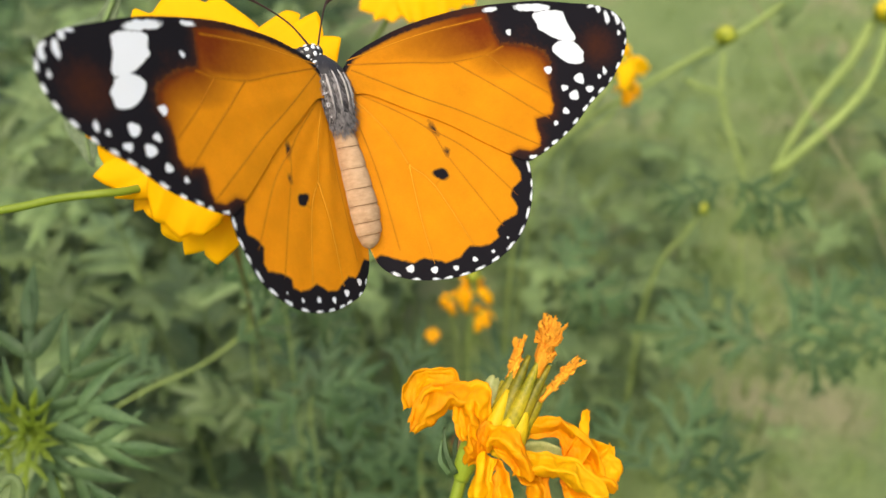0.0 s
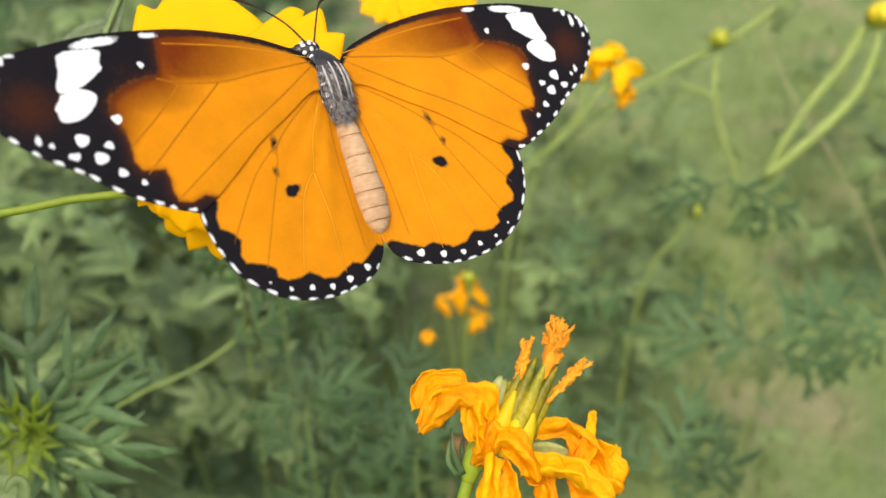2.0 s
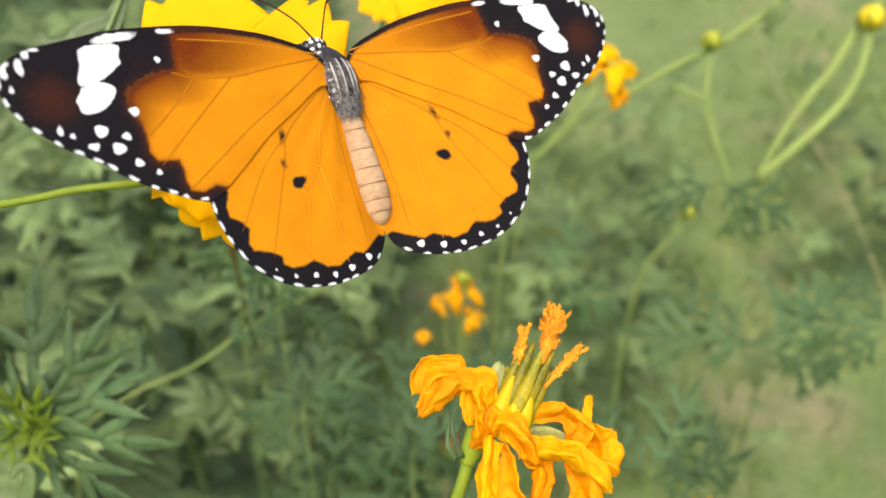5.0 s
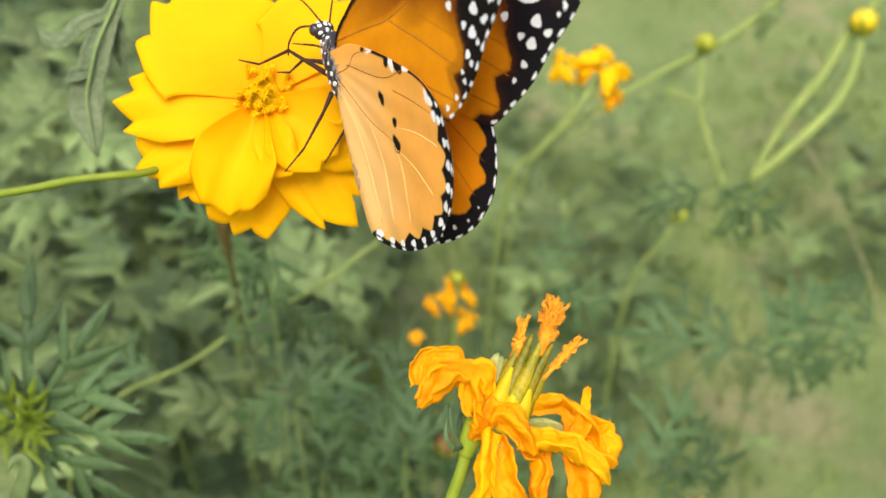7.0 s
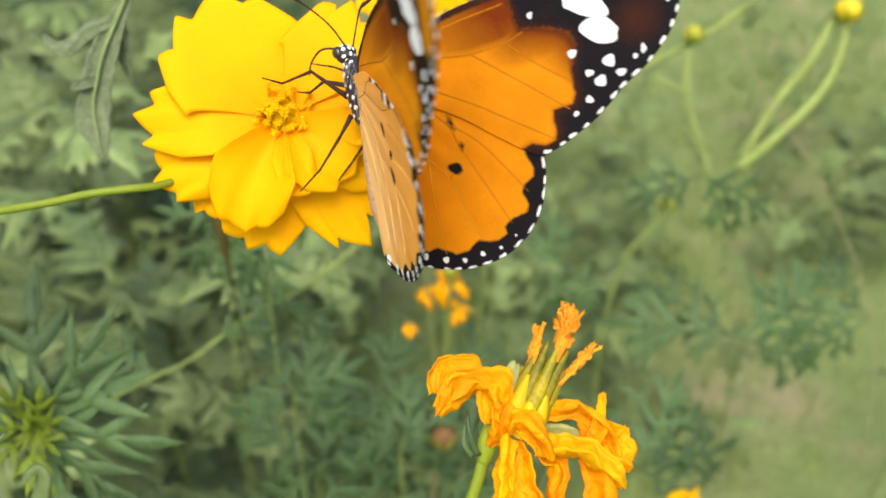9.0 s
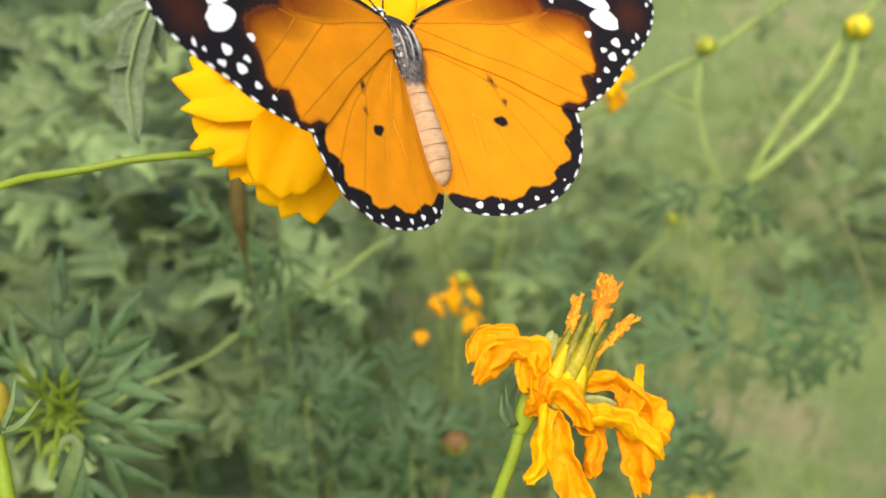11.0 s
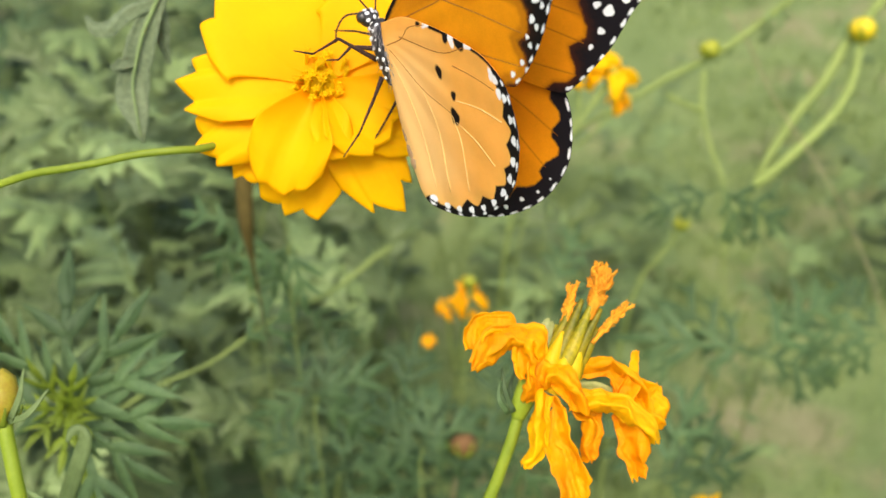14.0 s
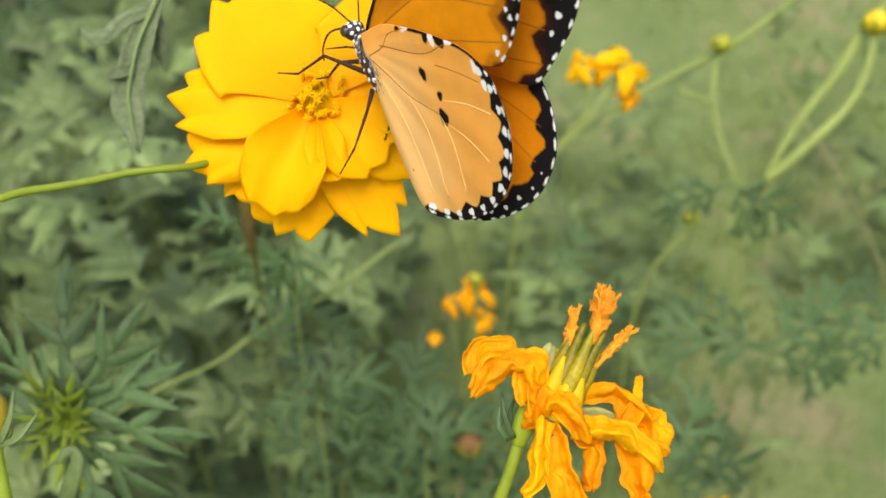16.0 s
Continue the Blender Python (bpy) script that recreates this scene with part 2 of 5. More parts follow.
def tube(geo, points, radii, n=16, sides=8, slot=0, flat=1.0):
    p = curve(points, n)
    r = np.interp(np.linspace(0, 1, n), np.linspace(0, 1, len(np.atleast_1d(radii))), np.atleast_1d(radii)) if np.size(radii) > 1 else np.full(n, float(radii))
    _, a, b = frames(p)
    ang = np.linspace(0, 2 * np.pi, sides, endpoint=False)
    ring = p[:, None] + r[:, None, None] * (np.cos(ang)[None, :, None] * a[:, None] + flat * np.sin(ang)[None, :, None] * b[:, None])
    verts = np.vstack([ring.reshape(-1, 3), p[:1], p[-1:]])
    faces = [(i * sides + j, i * sides + (j + 1) % sides, (i + 1) * sides + (j + 1) % sides, (i + 1) * sides + j) for i in range(n - 1) for j in range(sides)]
    k = n * sides
    faces += [(k, (j + 1) % sides, j) for j in range(sides)] + [(k + 1, (n - 1) * sides + j, (n - 1) * sides + (j + 1) % sides) for j in range(sides)]
    return geo.add(verts, faces, slot)


def ball(geo, centre, radii, n=10, sides=12, slot=0, rough=0.0, seed=0):
    th, ph = np.linspace(0, np.pi, n), np.linspace(0, 2 * np.pi, sides, endpoint=False)
    d = np.array([[math.sin(a) * math.cos(b), math.sin(a) * math.sin(b), math.cos(a)] for a in th for b in ph])
    k = np.array([1 + rough * noise.noise(Vector(v) * 2.3 + Vector((seed, 0, 0))) for v in d]) if rough else np.ones(len(d))
    verts = np.asarray(centre) + d * np.asarray(radii) * k[:, None]
    faces = [(i * sides + j, (i + 1) * sides + j, (i + 1) * sides + (j + 1) % sides, i * sides + (j + 1) % sides) for i in range(n - 1) for j in range(sides)]
    return geo.add(verts, faces, slot)


def slab(geo, grid, thick, slot=0, under=None):
    """A closed thin sheet from a grid of points (rows x columns x 3)."""
    g = np.asarray(grid, float)
    r, c = g.shape[:2]
    nu, nv = np.gradient(g, axis=0), np.gradient(g, axis=1)
    nn = np.cross(nu, nv)
    nn /= np.linalg.norm(nn, axis=2)[..., None] + 1e-9
    verts = np.vstack([(g + nn * thick / 2).reshape(-1, 3), (g - nn * thick / 2).reshape(-1, 3)])
    k = r * c
    top = [(i * c + j, (i + 1) * c + j, (i + 1) * c + j + 1, i * c + j + 1) for i in range(r - 1) for j in range(c - 1)]
    low = [tuple(k + q for q in reversed(f)) for f in top]
    rim = [i * c for i in range(r)] + [(r - 1) * c + j for j in range(1, c)] + [i * c + c - 1 for i in range(r - 2, -1, -1)] + [j for j in range(c - 2, 0, -1)]
    side = [(rim[i], k + rim[i], k + rim[(i + 1) % len(rim)], rim[(i + 1) % len(rim)]) for i in range(len(rim))]
    geo.add(verts, top + low + side, slot)
    if under is not None:
        base = len(geo.slot) - len(top + low + side)
        for q in range(len(top), len(top) + len(low)):
            geo.slot[base + q] = under
    return geo


def bumps(p, scale, amount, seed=0.0):
    """Crumples points by noise along all three axes."""
    return np.array([[amount * noise.noise(Vector((q[0] * scale + seed + 31 * k, q[1] * scale, q[2] * scale))) for k in range(3)] for q in p.reshape(-1, 3)]).reshape(p.shape)


# ---------------------------------------------------------------- ground
def build_ground():
    me = bpy.data.meshes.new("ground")
    n, size = 41, 1500.0
    ax = np.sign(np.linspace(-1, 1, n)) * np.abs(np.linspace(-1, 1, n)) ** 5 * size
    me.from_pydata([(x, y, 0.0) for y in ax for x in ax], [], [(j * n + i, j * n + i + 1, (j + 1) * n + i + 1, (j + 1) * n + i) for j in range(n - 1) for i in range(n - 1)])
    me.materials.append(LAWN)
    tagged(new("ground", me), "green lawn with bare brownish patches", "lawn", kind="structure")


def build_grass():
    rng = np.random.default_rng(5)
    n = 60000
    x, y = rng.uniform(-1.3, 1.9, n), 0.1 + 4.45 * rng.random(n) ** 1.3
    thin = np.array([noise.noise(Vector((a * 2.2, b * 2.2, 3.0))) for a, b in zip(x, y)])
    rim = np.minimum.reduce([x + 1.3, 1.9 - x, y - 0.1, 4.55 - y]) / 0.5
    keep = (thin + rng.normal(0, 0.25, n) > -0.15) & (rng.random(n) < np.clip(rim, 0, 1))
    x, y = x[keep], y[keep]
    n = len(x)
    h, w, az = rng.uniform(0.012, 0.032, n), rng.uniform(0.0012, 0.0028, n), rng.uniform(0, 2 * np.pi, n)
    lean, la = rng.uniform(0.1, 0.9, n) * h, rng.uniform(0, 2 * np.pi, n)
    dx, dy = np.cos(az) * w, np.sin(az) * w
    z0 = np.zeros(n)
    v = np.stack([np.stack([x - dx, y - dy, z0], 1), np.stack([x + dx, y + dy, z0], 1),
                  np.stack([x + lean * 0.4 * np.cos(la) + dx * 0.7, y + lean * 0.4 * np.sin(la) + dy * 0.7, h * 0.6], 1),
                  np.stack([x + lean * np.cos(la), y + lean * np.sin(la), h], 1)], 1).reshape(-1, 3)
    me = bpy.data.meshes.new("grass")
    me.from_pydata(v.tolist(), [], [f for i in range(n) for f in ((4 * i, 4 * i + 1, 4 * i + 2), (4 * i, 4 * i + 2, 4 * i + 3))])
    me.materials.append(GRASS)
    tagged(new("grass", me), "short green blades of a sparse lawn", "grass", kind="stuff")


# ---------------------------------------------------------------- leaves and plants of the bed
def leaf_mesh(name, seed, mat, length=80.0, pairs=5, broad=1.0, droop=0.3, long=1.0, cuts=True):
    """A deeply cut leaf: a winged midrib with opposite lance-shaped lobes, the larger of them cut again."""
    rng = random.Random(seed)
    geo = Geo()

    def sink(c):
        return -droop * (np.hypot(*c) / length) ** 2 * length * 0.45

    def lobe(base, direction, size, width, z0):
        d = np.array([math.cos(direction), math.sin(direction)])
        s = np.array([-d[1], d[0]])
        bend, tip, grid = rng.uniform(-0.35, 0.35), rng.uniform(0.05, 0.3), []
        for u in np.linspace(0, 1, 7):
            half = width * (0.64 * math.sin(math.pi * min(0.16 + 0.84 * u ** 0.85, 1)) ** 1.15 + 0.02) * (1 if u < 0.95 else 0.3)
            c = base + d * size * u + s * bend * size * u * u * 0.5
            grid.append([(*(c + s * half * k), sink(c) + z0 - tip * size * u * u + 0.25 * half * abs(k)) for k in (-1, 0, 1)])
        slab(geo, grid, 0.25)

    tube(geo, [(u * length, 0, sink((u * length, 0)) - 0.1) for u in np.linspace(0, 1, 5)], [0.8, 0.3], 8, 5)
    slab(geo, [[(u * length, k * length * 0.03 * broad * (0.25 + math.sin(math.pi * u)), sink((u * length, 0)) + 0.15 * abs(k)) for k in (-1, 0, 1)] for u in np.linspace(0.08, 0.95, 8)], 0.25)
    for i in range(pairs):
        u = 0.2 + 0.62 * i / pairs
        size = length * (0.46 - 0.26 * abs(u - 0.42) / 0.5) * rng.uniform(0.7, 1.2) * long
        for side in (-1, 1):
            ang = side * radians(rng.uniform(34, 58) - 14 * u)
            base = np.array([(u + rng.uniform(-0.05, 0.05)) * length, 0.0])
            lobe(base, ang, size, broad * length * rng.uniform(0.06, 0.09), 0)
            if cuts and size > length * 0.3:
                for q, far in ((0.45, -1), (0.55, 1)):
                    tip = base + np.array([math.cos(ang), math.sin(ang)]) * size * q
                    lobe(tip, ang + far * radians(rng.uniform(28, 42)), size * rng.uniform(0.34, 0.5), broad * length * rng.uniform(0.04, 0.055), -0.1 * size * q)
    lobe(np.array([length * 0.7, 0.0]), 0, length * 0.44, broad * length * 0.085, 0)
    return geo.mesh(name, mat)


LEAVES = [leaf_mesh("leaf", 10 + i, LEAF, 56 + 5 * i, 3 + i % 2, 1.15 + 0.2 * (i % 3), 0.2 + 0.12 * (i % 4), 1.0, i % 2 == 0) for i in range(7)]
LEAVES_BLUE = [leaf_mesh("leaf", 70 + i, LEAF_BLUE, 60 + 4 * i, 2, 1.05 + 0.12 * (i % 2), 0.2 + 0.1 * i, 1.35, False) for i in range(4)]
LEAVES_FINE = [leaf_mesh("leaf", 90 + i, LEAF_BLUE, 80 + 5 * i, 3, 0.75, 0.3, 1.2) for i in range(4)]
LEAVES_PALE = [leaf_mesh("leaf", 40 + i, LEAF_PALE, 50 + 7 * i, 3 + i % 2, 1.0, 0.35) for i in range(4)]
LEAVES_YOUNG = [leaf_mesh("leaf", 50 + i, LEAF_YOUNG, 40, 2, 1.2, 0.1, 1.1, False) for i in range(2)]
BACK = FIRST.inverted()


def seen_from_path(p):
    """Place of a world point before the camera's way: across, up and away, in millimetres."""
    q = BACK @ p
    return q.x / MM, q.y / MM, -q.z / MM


def clear_in_view(p, right_edge):
    """Whether a leaf may stand here: judged by the camera's view, keeping near air and lawn free."""
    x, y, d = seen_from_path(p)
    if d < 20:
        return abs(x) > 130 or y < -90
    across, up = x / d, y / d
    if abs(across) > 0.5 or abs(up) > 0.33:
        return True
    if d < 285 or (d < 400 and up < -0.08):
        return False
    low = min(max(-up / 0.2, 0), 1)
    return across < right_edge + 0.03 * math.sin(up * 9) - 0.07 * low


def bed_plant(x, y, height, lean, seed, leaves, mat, right_edge, label, count=16, size=(0.5, 0.9)):
    rng = random.Random(seed)
    # plants and leaves are dropped by where they fall in the camera's view
    if not clear_in_view(Vector((x + lean[0], y + lean[1], height)), right_edge):
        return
    top = Vector((lean[0], lean[1], height))
    mid = Vector((lean[0] * 0.25, lean[1] * 0.25, height * 0.55))
    way = curve([np.array(p) for p in (Vector((0, 0, -0.01)), mid, top)], 24)
    az, placed, reach = rng.uniform(0, 360), [], 0
    for i in range(count):
        u = 0.3 + 0.7 * (i // 2) / (count / 2 - 0.5)
        az += 180 if i % 2 else 90 + rng.uniform(-25, 25)
        at = min(int(u * 23), 23)
        m = Matrix.Translation(Vector(way[at])) @ pose(0, 0, 0, rng.uniform(-25, 25), -rng.uniform(5, 50), az)
        k = rng.uniform(*size)
        if all(clear_in_view(Vector((x, y, 0)) + m @ Vector((0.1 * k * s, 0.03 * q, -0.02 * s)), right_edge) for s in (0.1, 0.5, 1.0) for q in (-1, 1)):
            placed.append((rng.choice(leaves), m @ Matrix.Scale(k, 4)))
            reach = max(reach, at)
    if len(placed) < 5:
        return
    plant = thing("cosmos_plant", pose(x, y, 0), label, "plant", "plants of the flower bed")
    geo = Geo()
    tube(geo, way[:reach + 1] / MM, [1.2, 0.4], 18, 6)
    part("stem", geo.mesh("stem", mat), plant, "green stem")
    for me, m in placed:
        part("leaf", me, plant, "", m)


def build_bed():
    rng = random.Random(3)
    n = 0
    for row in range(11):
        for col in range(11):
            y = 0.15 + 0.07 * row + rng.uniform(-0.03, 0.03)
            x = -0.52 + 0.062 * col + rng.uniform(-0.03, 0.03)
            h = 0.66 - 0.37 * y + rng.uniform(-0.14, 0.05)
            n += 1
            bed_plant(x, y, h, (rng.uniform(-0.06, 0.06), rng.uniform(-0.07, 0.05)), 100 + n, LEAVES, STEM_BED, 0.03,
                      "bushy cosmos plant with grey-green deeply cut leaves", 20)
    for k in range(30):
        y = rng.uniform(0.85, 1.7)
        x = rng.uniform(-0.30, -0.05) * (1 + 1.2 * y)
        bed_plant(x, y, rng.uniform(0.26, 0.42), (rng.uniform(-0.06, 0.06), rng.uniform(-0.07, 0.05)), 600 + k, LEAVES_BLUE if k % 3 else LEAVES, STEM_BED, 0.03,
                  "cosmos plant with soft cut leaves behind the bed", 16, (0.9, 1.4))
    for k in range(26):
        y = rng.uniform(0.6, 1.25)
        x = rng.uniform(-0.02, 0.65)
        bed_plant(x, y, rng.uniform(0.10, 0.24) + 0.10 * (y < 0.8), (rng.uniform(-0.08, 0.08), rng.uniform(-0.05, 0.05)), 300 + k, LEAVES_PALE if k % 3 else LEAVES, STEM_BED, 0.9,
                  "thin young cosmos plant with feathery leaves on the lawn", 14, (0.5, 0.85))


def offset(points, base):
    return np.asarray(points, float) - np.asarray(base, float)


def foot_of(p):
    """The ground below a place given along the camera's axes, along the same axes."""
    w = FIRST @ (Vector(p) * MM)
    g = BACK @ Vector((w.x, w.y, -0.005))
    return np.array(g) / MM


def down_to(p, foot, way=(0, 0, 0)):
    """Points from a stalk's last place to its foot, close together at first so that the bow stays even."""
    p, foot, way = np.array(p, float), np.array(foot, float), np.array(way, float)
    return [p * (1 - f) + foot * f + way * w for f, w in ((0.03, 0.5), (0.08, 0.8), (0.18, 0.9), (0.36, 0.7), (0.65, 0.3), (1.0, 0.0))]


def stalk(points, to_ground=True):
    """The points of a stalk, led on in a bow down to the ground."""
    pts = [np.array(p, float) for p in points]
    if to_ground:
        way = pts[-1] - pts[-2]
        pts += down_to(pts[-1], foot_of(pts[-1] + way * 0.8), way * 0.8)
    return pts


def bud(plant, at, radius, mat, label, base, axis=(0, 1, 0), sepals=6, tall=0.85):
    """A closed flower head: a ball of folded petals in a ring of narrow green sepals."""
    geo = Geo()
    ball(geo, (0, 0, 0), (radius, radius, radius * tall), 12, 16, 0, 0.22, at[0])
    up = Vector(axis).to_track_quat("Z", "Y").to_matrix().to_4x4()
    head = part("bud", geo.mesh("bud", mat), plant, label, Matrix.Translation(Vector(offset(at, base)) * MM) @ up)
    blade = Geo()
    slab(blade, [[(radius * (0.45 + 0.75 * math.sin(u * 1.5)), k * radius * 0.2 * (1 - u * 0.85), radius * (tall * -1.05 + 1.2 * u)) for k in (-1, 0, 1)] for u in np.linspace(0, 1, 6)], 0.25)
    me = blade.mesh("sepal", STEM)
    for i in range(sepals):
        part("sepal", me, head, "", pose(0, 0, 0, 0, 0, 360 / sepals * i))
    return head


def wilted_ribbon(points, widths, seed, crumple=0.5, thick=0.22, rows=20, cols=9, fold=0.5, facing=(0, 0, 1)):
    """A limp petal along a curve: folded lengthwise, wrinkled and torn at its end."""
    p = curve(points, rows)
    t = np.gradient(p, axis=0)
    t /= np.linalg.norm(t, axis=1)[:, None]
    n = np.asarray(facing, float) - t * (t @ np.asarray(facing, float))[:, None]
    n /= np.linalg.norm(n, axis=1)[:, None] + 1e-6
    s = np.cross(t, n)
    w = np.interp(np.linspace(0, 1, rows), np.linspace(0, 1, len(widths)), widths)
    k = np.linspace(-1, 1, cols)
    rng = random.Random(seed)
    ph = rng.uniform(0, 6)
    grid = np.zeros((rows, cols, 3))
    for i in range(rows):
        u = i / rows
        lift = fold * w[i] * (0.55 * np.cos(k * 2.6 + ph + u * 2.4) + 0.16 * np.cos(k * 5.5 + ph * 2 + u * 4) + 0.04 * np.cos(k * 15 + ph * 3 + u * 3))
        tear = (0.5 * np.sin(k * 7 + ph) + 0.3 * np.sin(k * 13 + ph)) * u ** 4
        grid[i] = p[i] + s[i] * (k * w[i] * 0.5)[:, None] + n[i] * lift[:, None] + t[i] * (tear * w[i] * 0.35)[:, None]
    grid += bumps(grid, 0.4, crumple * 1.3, seed * 7.3) + bumps(grid, 0.95, crumple * 0.5, seed * 3.1) + bumps(grid, 2.2, crumple * 0.12, seed * 5.7)
    geo = Geo()
    slab(geo, grid, thick)
    return geo


# ---------------------------------------------------------------- the withered flower
def build_withered():
    base = foot_of((4.2, -43.6, -148.4))
    flower = thing("withered_cosmos", turned(*base), "withered orange cosmos flower with limp crumpled petals on a green stem", "flower")

    def put(name, geo, mat, label=""):
        geo.v = [v - base for v in geo.v]
        return part(name, geo.mesh(name, mat), flower, label)

    def simple(name, pts, radii, mat, n=14, sides=8, label="", flat=1.0):
        return put(name, tube(Geo(), pts, radii, n, sides, 0, flat), mat, label)

    simple("stem", [(9.3, -22, -141.9), (8.3, -26, -142.4), (6.4, -31.6, -143.6), (4.2, -39, -146.4), *down_to((4.2, -39, -146.4), base)], [0.85, 0.85, 0.88, 0.95, 1.5, 2.2], STEM, 80, 10, "bright green stem")
    cup = Geo()
    tube(cup, [(9, -23.5, -142), (9.5, -21.6, -141.7), (10.7, -19, -141.4), (12.3, -16.6, -141)], [0.95, 1.45, 1.8, 1.8], 16, 16)
    put("calyx", cup, STEM, "green-yellow cup under the petals")
    for i, pts in enumerate([[(8.3, -22.4, -140.6), (7.1, -19.7, -140), (6.8, -16.5, -140.6)], [(7.7, -22.8, -141.4), (6.4, -20.8, -140.8), (6.6, -18.2, -141.4)],
                             [(10.5, -22.9, -140.2), (11.6, -23.3, -139.2), (13.3, -21.7, -139)], [(8.9, -23, -143.9), (8.2, -20, -145.4), (9.2, -16.6, -145.4)]]):
        put("sepal", wilted_ribbon(pts, [0.8, 0.65, 0.15], 60 + i, 0.1, 0.2, 10, 5, 0.15), LEAF_BLUE, "narrow green sepal")
    # seeds standing in a fan
    fan = [((11.9, -17.2, -140.9), (14.3, -12.7, -140.6), (15.9, -8.9, -140.4)), ((12.9, -17.9, -140.2), (15.4, -12.6, -139.8), (17.6, -7.3, -139.8)),
           ((13.9, -18.5, -139.8), (16.6, -12.9, -139.2), (19.0, -7.6, -139.6)), ((14.7, -18.9, -140.4), (17.6, -13.2, -140), (20.2, -8.6, -140.2)),
           ((15.5, -18.8, -141.2), (18.1, -14.6, -141.2), (20, -11.2, -141.4)), ((12.7, -17, -142.4), (15, -12.6, -142.4), (17.2, -9, -142.4)),
           ((14, -17.6, -142.4), (16.6, -12.8, -142.6), (19, -9, -142.4)), ((11.3, -16.2, -141.8), (12.9, -13.2, -142), (14.5, -10.8, -142))]
    for i, pts in enumerate(fan):
        simple("achene", pts, [1.6, 1.15, 0.75, 0.3], ACHENE, 14, 8)
    for pts in (((12.3, -19.2, -140.2), (13.2, -15.8, -139.4), (14.9, -11.6, -139.5)), ((13.7, -19.8, -139.6), (14.6, -17.0, -139.0), (15.7, -13.8, -139.2)), ((15.2, -19.8, -140), (16.2, -17.0, -139.4), (17.3, -13.6, -139.6))):
        simple("bract", pts, [1.3, 1.35, 1.0, 0.3], INNER_BRACT, 12, 9, "yellow inner bract")
    pale = wilted_ribbon([(12.0, -15.4, -140.4), (12.2, -12.6, -140.2), (13.4, -10.2, -140.6)], [1.8, 2.5, 1.5], 77, 0.12, 0.25, 12, 7, 0.25)
    put("bract", pale, PALE_BRACT, "pale papery bract")
    # dried florets on the seeds
    tufts = [((18.4, -10.0, -139.8), (19.3, -7.6, -139.8), (19.9, -5.6, -140), 2.2, 95), ((15.3, -12.3, -140.4), (15.9, -9.0, -140.4), (16.3, -6.4, -140.4), 1.1, 34),
             ((19.0, -13.3, -140.6), (21.0, -11.0, -140.4), (23.1, -9.0, -140.4), 1.1, 44), ((14.1, -12.6, -141), (15.1, -10.1, -140.8), (15.7, -8.3, -140.6), 0.8, 12)]
    for i, (a, b, c, r, count) in enumerate(tufts):
        rng = random.Random(i)
        way = curve([a, b, c], 20)
        geo = Geo()
        tube(geo, [a, b, c], [r * 0.25, r * 0.42, r * 0.5], 12, 8)
        for k in range(count):
            q = way[rng.randrange(4, 20)]
            d = np.array([rng.uniform(-1, 1), rng.uniform(-0.4, 1), rng.uniform(-1, 1)])
            d /= np.linalg.norm(d)
            along = (way[-1] - way[0]) / np.linalg.norm(way[-1] - way[0])
            wide = 0.5 + 0.5 * np.linalg.norm(q - way[0]) / np.linalg.norm(way[-1] - way[0])
            e = q + d * r * wide * rng.uniform(0.45, 1.0) + along * r * rng.uniform(0.35, 0.75)
            tube(geo, [q, (q + e) / 2 + along * 0.15, e], [0.2, 0.24, 0.3], 5, 6)
            for far in range(4):
                f = e + np.array([rng.uniform(-1, 1), rng.uniform(-1, 1), rng.uniform(-1, 1)]) * 0.34 + along * 0.42
                tube(geo, [e, (e + f) / 2 + along * 0.06, f], [0.17, 0.13, 0.04], 4, 4)
        geo.v = [v + bumps(v, 1.4, 0.12, i) for v in geo.v]
        put("floret_tuft", geo, WILTED_TIP, "dried orange tuft of florets")
